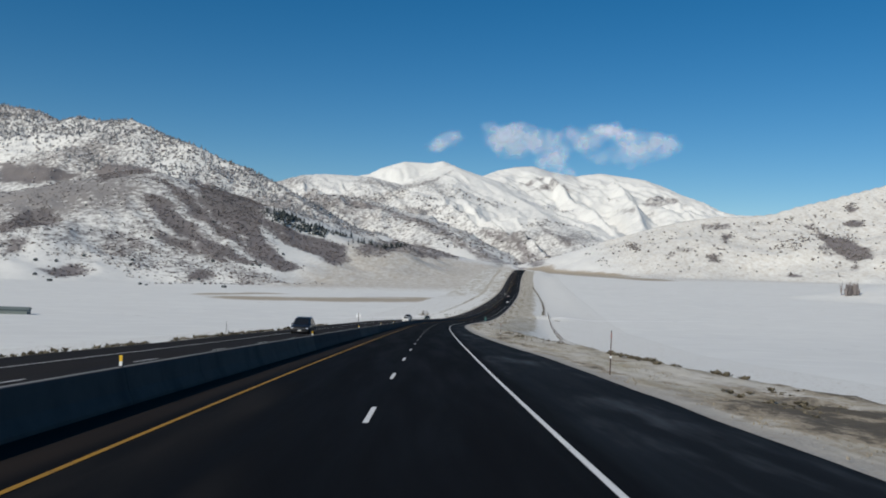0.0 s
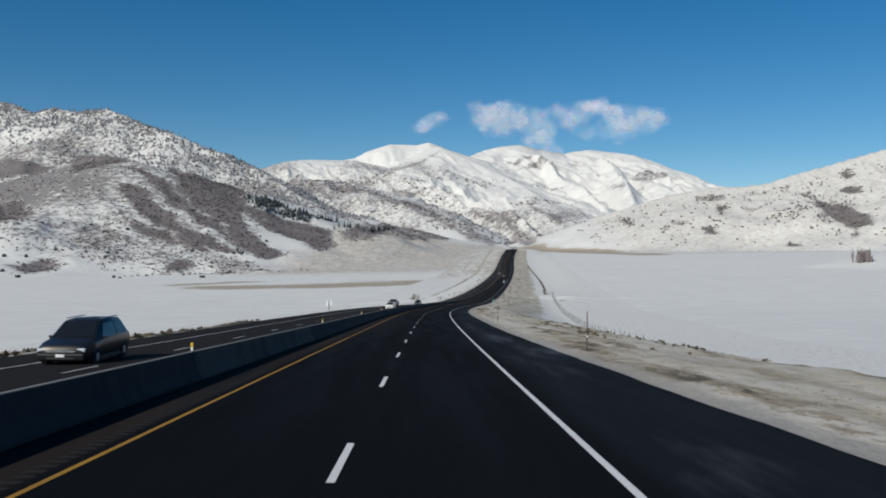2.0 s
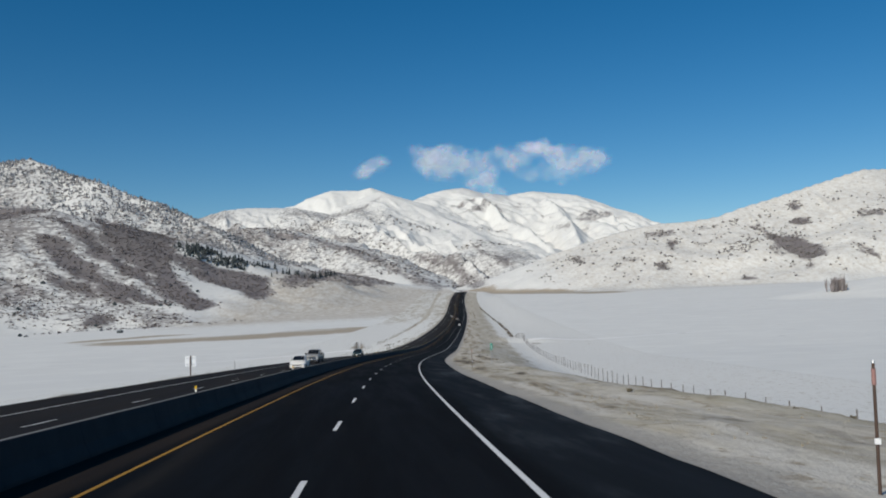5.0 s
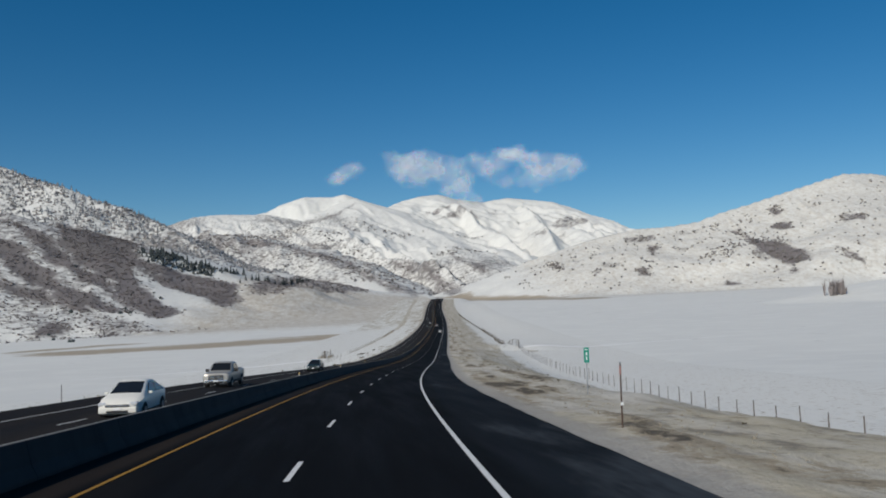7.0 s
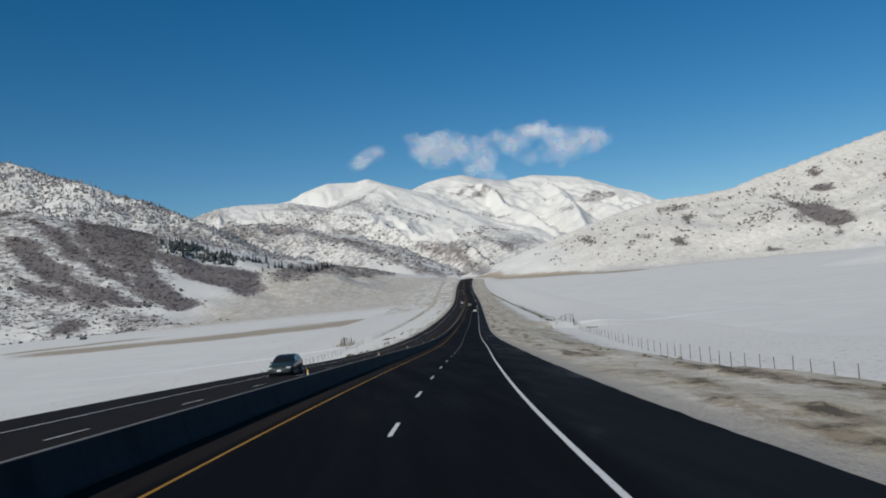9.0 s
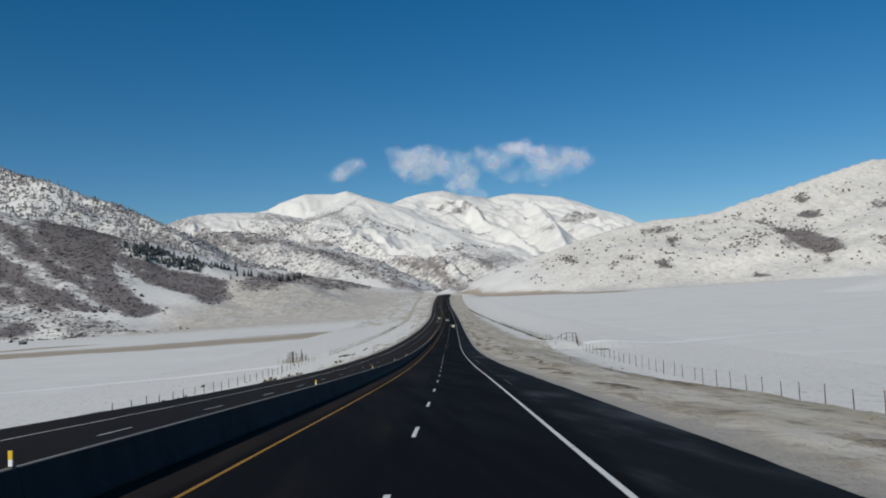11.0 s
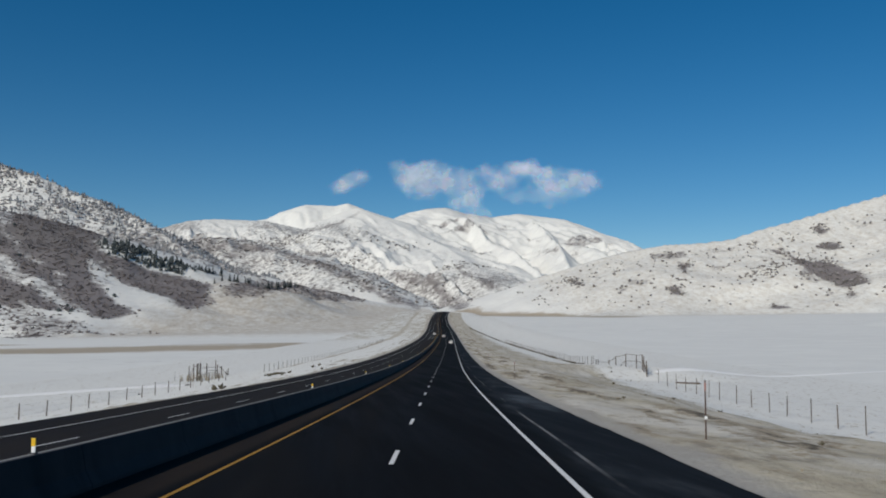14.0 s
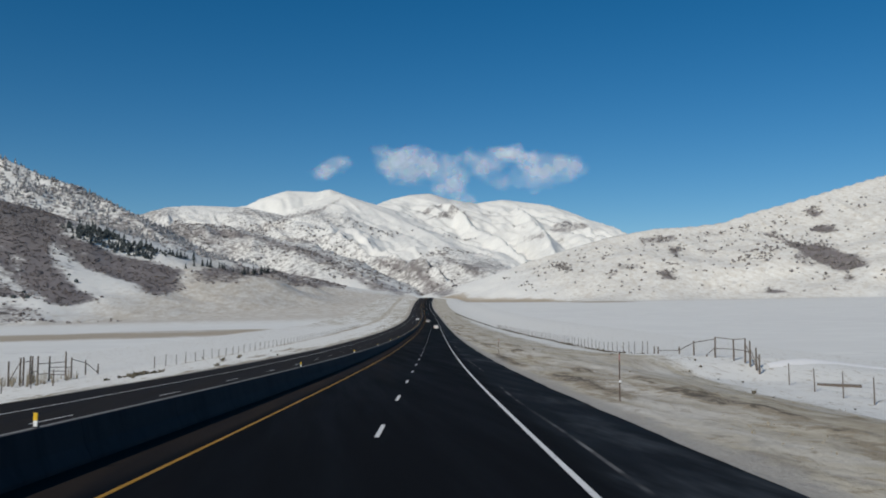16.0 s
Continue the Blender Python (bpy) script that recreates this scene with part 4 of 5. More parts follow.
# ---- delineators on the barrier ----
def delineator():
    top = tagged(new("delineator"), "short yellow and white delineator standing on the concrete barrier", "delineator", "delineators on the barrier")
    bm = bmesh.new()
    box(bm, -0.06, 0.06, -0.05, 0.05, 0.0, 0.02, 0.006)
    part("foot", bm, M_BLACK, top)
    bm = bmesh.new()
    box(bm, -0.033, 0.033, -0.013, 0.013, 0.02, 0.13, 0.005)
    part("white_body", bm, M_REFLECT, top)
    bm = bmesh.new()
    box(bm, -0.035, 0.035, -0.016, 0.016, 0.12, 0.25, 0.006)
    part("yellow_panel", bm, M_AMBER, top, "yellow reflective panel")
    return top


first = delineator()
first.matrix_basis = road_pose(19.2, BU, 0.81)
for k in [*range(1, 7), *range(8, 36)]:
    copy_thing(first, road_pose(19.4 + 30.48 * k - (1.6 if k > 10 else 0.0), BU, 0.81, random.uniform(-8, 8)))


# ---- marker stakes ----
def stake(label, tall, pink):
    top = tagged(new("marker_stake"), label, "marker post", "snow stakes along the shoulder")
    bm = bmesh.new()
    rod(bm, (0, 0, -0.4), (0, 0, tall), 0.028, 0.024, 7)
    part("stake", bm, M_RUST, top)
    if pink:
        bm = bmesh.new()
        rod(bm, (0, 0, tall - 0.34), (0, 0, tall - 0.1), 0.034, 0.032, 8)
        part("pink_band", bm, M_PINK, top, "faded pink tape band")
        bm = bmesh.new()
        box(bm, -0.045, 0.045, -0.05, -0.028, tall * 0.32, tall * 0.32 + 0.09, 0.006)
        part("reflector", bm, M_REFLECT, top, "round white reflector")
        bm = bmesh.new()
        rod(bm, (0, 0, tall - 0.02), (0, 0, tall + 0.03), 0.03, 0.02, 7)
        part("cap", bm, M_STEEL, top)
    return top


right_stake = stake("thin rusty snow stake with a pink band and reflector", 1.78, True)
right_stake.matrix_basis = road_pose(38.4, 9.1, 0.12)
for s, u in ((96.3, 8.6), (152.0, 8.6), (221.0, 8.55), (427.0, 9.2), (494.6, 8.65), (562.0, 8.8), (630.0, 8.8)):
    copy_thing(right_stake, road_pose(s, u, 0.06, random.uniform(-20, 20)))
left_stake = stake("bare thin steel snow stake in the roadside snow", 1.95, False)
left_stake.matrix_basis = land_pose(93.6, -20.8, 0.1)
for s, u in ((259.3, -21.7), (427.0, -21.2), (555.8, -47.0)):
    copy_thing(left_stake, land_pose(s, u, 0.1))


# ---- signs ----
back_sign = tagged(new("road_sign"), "back of a bright aluminium road sign on a steel post", "road sign")
back_sign.matrix_basis = land_pose(244.5, -23.5, 0.05, 8)
bm = bmesh.new()
box(bm, -0.62, 0.62, 0.03, 0.045, 2.0, 3.2, 0.006)
part("panel", bm, M_ALUMINIUM, back_sign, "bare aluminium sign panel seen from behind")
bm = bmesh.new()
box(bm, -0.075, 0.075, -0.06, 0.02, -0.5, 3.22, 0.01)
part("post", bm, M_RUST, back_sign)
for z in (2.25, 2.95):
    bm = bmesh.new()
    box(bm, -0.5, 0.5, 0.0, 0.03, z - 0.025, z + 0.025, 0.004)
    part("brace", bm, M_STEEL, back_sign)

mile = tagged(new("mile_marker"), "narrow green milepost sign on a thin steel post", "road sign")
mile.matrix_basis = road_pose(241.2, 12.0, -0.1)
bm = bmesh.new()
box(bm, -0.14, 0.14, -0.012, 0.0, 1.62, 2.40, 0.008)
panel = part("panel", bm, M_GREEN, mile, "green reflective panel")
for z0, z1, w in ((2.27, 2.31, 0.09), (1.98, 2.16, 0.035), (1.74, 1.92, 0.035)):
    bm = bmesh.new()
    box(bm, -w, w, -0.018, -0.010, z0, z1, 0.003)
    part("bar", bm, M_REFLECT, panel)
bm = bmesh.new()
rod(bm, (0, 0.025, -0.5), (0, 0.025, 2.3), 0.024, 0.024, 6)
part("post", bm, M_STEEL, mile)


# ---- fences ----
def post_fence(name, label, spots, tall, wires, radius=0.06):
    """A fence of wooden posts with wires; spots are (s, u)."""
    fence = tagged(new(name), label, "fence")
    tops = []
    for k, (s, u) in enumerate(spots):
        x, y, _ = on_road(s, u)
        z = ground_at(x, y)
        h = tall * random.uniform(0.9, 1.08)
        lean = Vector((random.uniform(-0.06, 0.06), random.uniform(-0.06, 0.06), h))
        bm = bmesh.new()
        rod(bm, (x, y, z - 0.5), Vector((x, y, z)) + lean, radius * random.uniform(0.85, 1.2), radius * 0.8, 6)
        part("post", bm, M_WOOD, fence)
        tops.append((Vector((x, y, z)), lean))
    bm = bmesh.new()
    for (p, a), (q, b) in zip(tops, tops[1:]):
        if (q - p).length < 14:
            for f in wires:
                rod(bm, p + a * f, q + b * f, 0.006, 0.006, 3)
    part("wires", bm, M_STEEL, fence, "thin steel wires")
    return fence


right_line = [(s + random.uniform(-0.3, 0.3), 36.4 + random.uniform(-0.15, 0.15)) for s in np.arange(205.0, 552.0, 5.6)]
post_fence("right_pasture_fence", "long pasture fence of weathered wooden posts in the snow", right_line, 2.25, (0.2, 0.4, 0.6, 0.8, 0.95))
north_line = [(s + random.uniform(-0.3, 0.3), float(along(FENCE_U, s)) + random.uniform(-0.15, 0.15)) for s in np.arange(586.0, 900.0, 4.6)]
post_fence("far_pasture_fence", "row of weathered posts climbing the far roadside", north_line, 2.0, (0.3, 0.6, 0.9))
left_line = [(s + random.uniform(-0.3, 0.3), -35.0 + random.uniform(-0.15, 0.15)) for s in np.arange(405.0, 548.0, 5.0)]
post_fence("left_pasture_fence", "pasture fence of short weathered posts beside the snowfield", left_line, 1.5, (0.3, 0.6, 0.9))
left_far = [(s + random.uniform(-0.3, 0.3), -35.5) for s in np.arange(576.0, 900.0, 5.0)]
post_fence("left_far_fence", "fence of weathered posts following the oncoming lanes", left_far, 1.6, (0.3, 0.6, 0.9))


def corral(name, label, posts, rails):
    """Posts (s, u, height) and rails (post, post, low height, high height)."""
    ob = tagged(new(name), label, "gate")
    feet = []
    for s, u, h in posts:
        x, y, _ = on_road(s, u)
        z = ground_at(x, y)
        bm = bmesh.new()
        rod(bm, (x, y, z - 0.5), (x + random.uniform(-0.05, 0.05), y, z + h), 0.11, 0.09, 7)
        part("post", bm, M_WOOD, ob)
        feet.append(Vector((x, y, z)))
    for a, b, za, zb in rails:
        bm = bmesh.new()
        rod(bm, feet[a] + Vector((0, 0, za)), feet[b] + Vector((0, 0, zb)), 0.05, 0.05, 6)
        part("rail", bm, M_WOOD, ob)
    return ob


corral("corner_gate", "tall weathered corner posts and rails where the fence turns", [(553.3, 35.9, 2.1), (555.0, 36.2, 2.4), (556.6, 36.1, 2.8), (558.4, 36.2, 2.8), (560.4, 35.6, 2.4), (562.1, 34.0, 2.45), (568.1, 33.3, 1.8), (573.1, 32.9, 1.05), (580.0, 31.9, 1.1), (581.6, 31.8, 1.15), (563.0, 33.3, 0.3)],
       [(3, 4, 2.75, 2.4), (4, 5, 2.4, 2.4), (3, 4, 1.4, 1.3), (4, 5, 1.3, 1.1), (5, 6, 2.2, 1.6), (6, 7, 1.6, 0.6), (7, 8, 0.55, 0.6), (5, 10, 1.2, 0.2), (0, 2, 0.3, 2.0), (1, 3, 0.3, 2.2), (0, 1, 1.4, 1.6), (2, 3, 1.5, 1.4)])
corral("stock_gate", "weathered stock gate and pens of posts and rails", [(554.5, -44.1, 2.6), (555.6, -43.0, 3.0), (556.9, -44.0, 2.9), (558.0, -43.2, 3.0), (558.8, -43.8, 3.0), (561.2, -44.0, 2.9), (562.4, -43.2, 2.8), (563.8, -41.9, 3.3), (566.2, -42.2, 2.5), (573.0, -43.2, 1.9), (575.3, -42.5, 1.3), (576.5, -43.0, 0.3)],
       [(2, 4, 2.4, 2.4), (0, 2, 0.3, 2.4), (4, 5, 1.2, 1.2), (5, 6, 2.0, 2.0), (6, 7, 0.7, 0.6), (6, 7, 1.1, 1.0), (6, 7, 1.5, 1.5), (6, 7, 2.0, 2.1), (7, 8, 1.4, 1.4), (8, 9, 2.3, 1.5), (9, 11, 1.5, 0.1), (5, 6, 0.8, 0.8)])
trough = tagged(new("concrete_trough"), "low pale concrete culvert block in the snow", "culvert")
trough.matrix_basis = land_pose(546.0, 41.0, 0.1, 62)
bm = bmesh.new()
box(bm, -0.3, 0.3, -2.0, 2.0, 0.0, 0.35, 0.06)
part("block", bm, M_WOOD, trough)

shed = tagged(new("low_shed"), "long low grey-green metal shed in the snowfield", "shed")
shed.matrix_basis = pose(-198, 420, ground_at(-198, 420) - 0.2, 0, 0, 12)
bm = bmesh.new()
box(bm, -13, 13, -4, 4, 0, 2.6)
part("wall", bm, M_SHED, shed)
bm = bmesh.new()
loft(bm, [[(x, -4.6, 2.5), (x, 0, 3.7), (x, 4.6, 2.5), (x, 0, 3.5)] for x in (-13.5, 13.5)])
part("roof", bm, M_SHED, shed)


# ---- vehicles ----
def wheel(parent, x, y, r, w):
    bm = bmesh.new()
    prof = [(0.62 * r, 0.5 * w), (0.93 * r, 0.5 * w), (r, 0.36 * w), (r, -0.36 * w), (0.93 * r, -0.5 * w), (0.62 * r, -0.5 * w)]
    loops = [[(x + o, y + rr * math.cos(2 * math.pi * k / 18), r + rr * math.sin(2 * math.pi * k / 18)) for k in range(18)] for rr, o in prof]
    loft(bm, loops)
    tyre = part("wheel", bm, M_RUBBER, parent, smooth=False)
    bm = bmesh.new()
    side = 1 if x > 0 else -1
    rod(bm, (x + side * 0.3 * w, y, r), (x + side * 0.53 * w, y, r), 0.6 * r, 0.5 * r, 12)
    part("rim", bm, M_SILVER, tyre, "silver alloy rim")


def vehicle(name, label, paint, width, stations, cabin, wheels, r, lamp, bed=None, slim=1.0):
    """A road vehicle facing -y. stations: y, low z, belt z, top z, width at the belt, width at the top, from front to back;
    cabin: the stations of cowl, roof front, roof back and tail."""
    top = tagged(new(name), label, "car")
    hw = width / 2

    def section(y, low, belt, high, wb, wt):
        side = [(0.78 * wb, low), (0.95 * wb, low + 0.06), (wb, low + 0.55 * (belt - low)), (0.985 * wb, belt), (wt, high - 0.10 * (high - belt) - 0.02), (wt * 0.86, high), (wt * 0.4, high + 0.02)]
        return [(hw * x, y, z) for x, z in side] + [(-hw * x, y, z) for x, z in side[::-1]]

    bm = bmesh.new()
    loft(bm, [section(*st) for st in stations])
    body = part("body", bm, paint, top, smooth=True)
    body.data.set_sharp_from_angle(angle=radians(38))
    cowl, roof, tail_roof, tail = (stations[k] for k in cabin)

    def pane(name, a, b, label=""):
        """Glass between two stations' tops, just proud of the body."""
        bm = bmesh.new()
        up = Vector((0, b[3] - a[3], abs(b[0] - a[0]))).normalized() * 0.014
        if b[0] < a[0]:
            up.y = -up.y
        up.y = -up.y
        rows = []
        for f in (0.06, 0.5, 0.93):
            w = hw * ((a[5] + (b[5] - a[5]) * f) * 0.86)
            y, z = a[0] + (b[0] - a[0]) * f, a[3] + (b[3] - a[3]) * f
            rows.append([Vector((w * k, y, z + 0.02 * (1 - abs(k)))) + up for k in (-1, -0.5, 0, 0.5, 1)] + [Vector((w * k, y, z + 0.02 * (1 - abs(k)))) - up for k in (1, 0.5, 0, -0.5, -1)])
        loft(bm, rows)
        part(name, bm, M_GLASS, top, label)

    pane("windscreen", cowl, roof, "dark raked windscreen")
    pane("rear_window", tail, tail_roof)
    front, back = stations[0][0], stations[-1][0]
    belt, high = roof[2], min(roof[3], tail_roof[3])
    mid = (roof[0] + tail_roof[0]) / 2 + 0.1
    for sgn in (-1, 1):
        for quad in ([(cowl[0] + 0.42, 0.07), (roof[0] + 0.10, 0.86), (mid - 0.04, 0.86), (mid - 0.04, 0.07)], [(mid + 0.04, 0.07), (mid + 0.04, 0.86), (tail_roof[0] - 0.04, 0.84), (tail[0] - 0.28, 0.07)]):
            bm = bmesh.new()
            edge = [(hw * (0.985 + (roof[5] - 0.985) * f), y, belt + (high - belt) * f) for y, f in quad]
            loft(bm, [[(sgn * (x + d), y, z) for x, y, z in edge] for d in (-0.03, 0.014)])
            part("side_window", bm, M_GLASS, top)
        bm = bmesh.new()
        box(bm, *sorted((sgn * hw * 0.97, sgn * (hw + (0.25 if bed else 0.13)))), cowl[0] + 0.45, cowl[0] + 0.54, belt + 0.02, belt + (0.27 if bed else 0.13), 0.035)
        part("mirror", bm, M_BLACK if bed else paint, top)
        bm = bmesh.new()
        box(bm, *sorted((sgn * hw * 0.55, sgn * hw * 0.90)), front + 0.02, front + 0.34, lamp, lamp + 0.15, 0.05)
        part("headlight", bm, M_LAMP, top, "clear headlight")
        bm = bmesh.new()
        box(bm, *sorted((sgn * hw * 0.68, sgn * hw * 0.90)), back - 0.22, back + 0.01, lamp + 0.05, lamp + 0.30, 0.03)
        part("tail_light", bm, M_TAIL, top, "red tail light")
        for y in wheels:
            bm = bmesh.new()
            rod(bm, (sgn * hw * 0.8, y, r), (sgn * (hw + 0.004), y, r), r * 1.14, r * 1.14, 20)
            part("wheel_arch", bm, M_BLACK, top)
            wheel(top, sgn * (hw - 0.09), y, r, 0.22)
    bm = bmesh.new()
    low = stations[0][1]
    if bed:
        box(bm, -hw * 0.58, hw * 0.58, front - 0.03, front + 0.1, lamp - 0.2, lamp + 0.2, 0.04)
    else:
        box(bm, -hw * 0.55, hw * 0.55, front - 0.02, front + 0.1, lamp - 0.06, lamp - 0.06 + 0.12 * slim, 0.02)
    grille = part("grille", bm, M_BLACK, top, "dark front grille")
    for k in range(3 if bed else 1):
        bm = bmesh.new()
        z = lamp - 0.1 + 0.1 * k if bed else lamp - 0.01
        box(bm, -hw * 0.56, hw * 0.56, front - 0.05, front - 0.02, z, z + 0.045, 0.008)
        part("bar", bm, M_CHROME, grille, "bright chrome bar")
    bm = bmesh.new()
    box(bm, -hw * 0.88, hw * 0.88, front - 0.04, front + 0.25, low - 0.06, low + 0.2, 0.06)
    part("bumper", bm, M_CHROME if bed else paint, top)
    bm = bmesh.new()
    box(bm, -hw * 0.5, hw * 0.5, front - 0.055, front - 0.02, low - 0.03, low + 0.06, 0.02)
    part("air_intake", bm, M_BLACK, top, "dark lower air intake")
    for sgn in (-1, 1):
        bm = bmesh.new()
        box(bm, *sorted((sgn * hw * 0.9, sgn * (hw + 0.006))), wheels[0] + r * 1.2, wheels[1] - r * 1.2, stations[2][1] - 0.05, stations[2][1] + 0.13, 0.02)
        part("sill", bm, M_BLACK, top, "dark lower sill")
    bm = bmesh.new()
    box(bm, -0.16, 0.16, front - 0.058, front - 0.036, stations[0][1] + 0.07, stations[0][1] + 0.18, 0.008)
    part("number_plate", bm, M_REFLECT, top, "pale number plate")
    if bed:
        bm = bmesh.new()
        box(bm, -hw * 0.80, hw * 0.80, *bed)
        part("cargo_bed", bm, M_BLACK, top, "open dark cargo bed")
    return top


def rails(top, width, y0, y1, z):
    for sgn in (-1, 1):
        bm = bmesh.new()
        rod(bm, (sgn * width, y0, z), (sgn * width, y1, z), 0.022, 0.022, 6)
        part("roof_rail", bm, M_STEEL, top)


VAN = [(-2.52, 0.36, 0.62, 0.70, 0.80, 0.70), (-2.40, 0.24, 0.72, 0.86, 0.93, 0.80), (-1.75, 0.20, 0.92, 1.02, 1.0, 0.86), (-1.35, 0.20, 0.98, 1.08, 1.0, 0.88), (-0.45, 0.20, 1.0, 1.70, 1.0, 0.74),
       (0.6, 0.20, 1.0, 1.77, 1.0, 0.76), (1.7, 0.20, 1.0, 1.72, 1.0, 0.75), (2.3, 0.22, 1.0, 1.15, 0.96, 0.84), (2.5, 0.30, 0.75, 0.95, 0.90, 0.80)]
van = vehicle("minivan", "shiny black minivan with roof rails coming the other way", M_CAR_GREY, 1.98, VAN, (3, 4, 6, 7), (-1.5, 1.5), 0.34, 0.62)
rails(van, 0.66, -0.3, 1.6, 1.80)
van.matrix_basis = road_pose(89.4, -12.0) @ Matrix.Diagonal((0.97, 0.94, 0.92, 1))
HATCH = [(-2.23, 0.34, 0.55, 0.62, 0.72, 0.60), (-2.08, 0.22, 0.66, 0.76, 0.92, 0.78), (-1.5, 0.18, 0.82, 0.92, 1.0, 0.84), (-1.2, 0.18, 0.88, 0.98, 1.0, 0.86), (-0.15, 0.18, 0.92, 1.44, 1.0, 0.70),
         (0.3, 0.18, 0.92, 1.49, 1.0, 0.71), (0.95, 0.18, 0.94, 1.43, 1.0, 0.70), (2.0, 0.20, 0.96, 1.08, 0.95, 0.78), (2.23, 0.30, 0.80, 0.98, 0.88, 0.74)]
hatch = vehicle("hatchback_car", "white hybrid hatchback coming the other way", M_CAR_WHITE, 1.75, HATCH, (3, 4, 6, 7), (-1.35, 1.35), 0.31, 0.58)
hatch.matrix_basis = road_pose(235.0, -9.2)
TRUCK = [(-2.93, 0.50, 0.95, 1.08, 0.90, 0.80), (-2.85, 0.42, 1.05, 1.18, 0.98, 0.86), (-2.0, 0.42, 1.12, 1.24, 1.0, 0.88), (-1.35, 0.42, 1.15, 1.28, 1.0, 0.88), (-0.6, 0.42, 1.17, 1.88, 1.0, 0.76),
         (0.1, 0.42, 1.17, 1.93, 1.0, 0.77), (0.8, 0.42, 1.17, 1.88, 1.0, 0.76), (1.0, 0.42, 1.17, 1.30, 1.0, 0.93), (2.85, 0.42, 1.17, 1.28, 1.0, 0.93), (2.92, 0.50, 1.1, 1.2, 0.96, 0.90)]
truck = vehicle("pickup_truck", "silver pickup truck with chrome grille on the oncoming lanes", M_CAR_SILVER, 2.03, TRUCK, (3, 4, 6, 7), (-1.85, 1.85), 0.40, 0.86, (1.1, 2.8, 1.26, 1.315))
truck.matrix_basis = road_pose(267.0, -12.0)
SUV = [(-2.32, 0.38, 0.58, 0.66, 0.80, 0.70), (-2.2, 0.22, 0.68, 0.78, 0.94, 0.82), (-1.5, 0.20, 0.84, 0.92, 1.0, 0.86), (-1.1, 0.20, 0.88, 0.97, 1.0, 0.86), (-0.35, 0.20, 0.92, 1.44, 1.0, 0.72),
       (0.4, 0.20, 0.92, 1.50, 1.0, 0.73), (1.6, 0.20, 0.92, 1.44, 1.0, 0.72), (2.1, 0.22, 0.92, 1.05, 0.96, 0.82), (2.3, 0.30, 0.75, 0.95, 0.90, 0.80)]
suv = vehicle("estate_car", "dark green estate car with pale headlights, oncoming", M_CAR_GREEN, 1.82, SUV, (3, 4, 6, 7), (-1.4, 1.4), 0.32, 0.60)
suv.matrix_basis = road_pose(318.5, -11.9)
FAR_CARS = [(van, 905, -8.3, 0), (hatch, 1010, -8.4, 0), (suv, 1105, -11.6, 0), (hatch, 790, 1.9, 180), (truck, 930, -1.8, 180), (suv, 1230, -1.8, 180), (van, 1400, -8.3, 0)]
for model, s, u, turn in FAR_CARS:
    copy_thing(model, road_pose(s, u, 0.0, turn))


# ---- plants ----
def blob_cloud(name, spots, shape, mat, label, category):
    """One mesh of many small clumps. spots: x, y, z, width, height, turn; shape: unit verts and faces."""
    sv, sf = np.array(shape[0], float), np.array(shape[1], int)
    p = np.asarray(spots, float)
    n, m = len(p), len(sv)
    rnd = np.random.RandomState(len(p))
    jit = 1 + (rnd.rand(n, m, 3) - 0.5) * 0.55
    c, s = np.cos(p[:, 5])[:, None], np.sin(p[:, 5])[:, None]
    v = sv[None] * jit
    x = (v[..., 0] * c - v[..., 1] * s) * p[:, 3:4] + p[:, 0:1]
    y = (v[..., 0] * s + v[..., 1] * c) * p[:, 3:4] + p[:, 1:2]
    z = v[..., 2] * p[:, 4:5] + p[:, 2:3]
    verts = np.stack([x, y, z], -1).reshape(-1, 3)
    faces = (sf[None] + (np.arange(n) * m)[:, None, None]).reshape(-1, sf.shape[1])
    return tagged(big_mesh(name, verts, faces, mat, False), label, category, kind="stuff")


def ball_shape():
    bm = bmesh.new()
    bmesh.ops.create_icosphere(bm, subdivisions=1, radius=0.5)
    v = [(q.co.x, q.co.y, q.co.z + 0.32) for q in bm.verts]
    f = [[q.index for q in face.verts] for face in bm.faces]
    bm.free()
    return v, f


def spire_shape(tiers=3, sides=6):
    v, f = [], []
    for k in range(tiers):
        base = len(v)
        z0, z1, r = 0.12 + 0.26 * k, 0.50 + 0.27 * k, 0.5 * (1 - 0.27 * k)
        if k == tiers - 1:
            z1 = 1.05
        for j in range(sides):
            a = 2 * math.pi * (j + 0.5 * (k % 2)) / sides
            v.append((r * math.cos(a) * (0.8 if j % 2 else 1.05), r * math.sin(a) * (0.8 if j % 2 else 1.05), z0 + (0.05 if j % 2 else 0)))
        v.append((0, 0, z1))
        f += [[base + j, base + (j + 1) % sides, base + sides] for j in range(sides)]
    return v, f


def tuft_shape(blades=9, wide=0.06):
    v, f = [], []
    rnd = random.Random(5 + blades)
    for k in range(blades):
        a, lean = rnd.uniform(0, 2 * math.pi), rnd.uniform(0.15, 0.6)
        b = len(v)
        cx, cy = 0.15 * math.cos(a * 3), 0.15 * math.sin(a * 3)
        v += [(cx - wide * math.sin(a), cy + wide * math.cos(a), 0), (cx + wide * math.sin(a), cy - wide * math.cos(a), 0), (cx + lean * math.cos(a), cy + lean * math.sin(a), rnd.uniform(0.6, 1.1))]
        f.append([b, b + 1, b + 2])
    return v, f


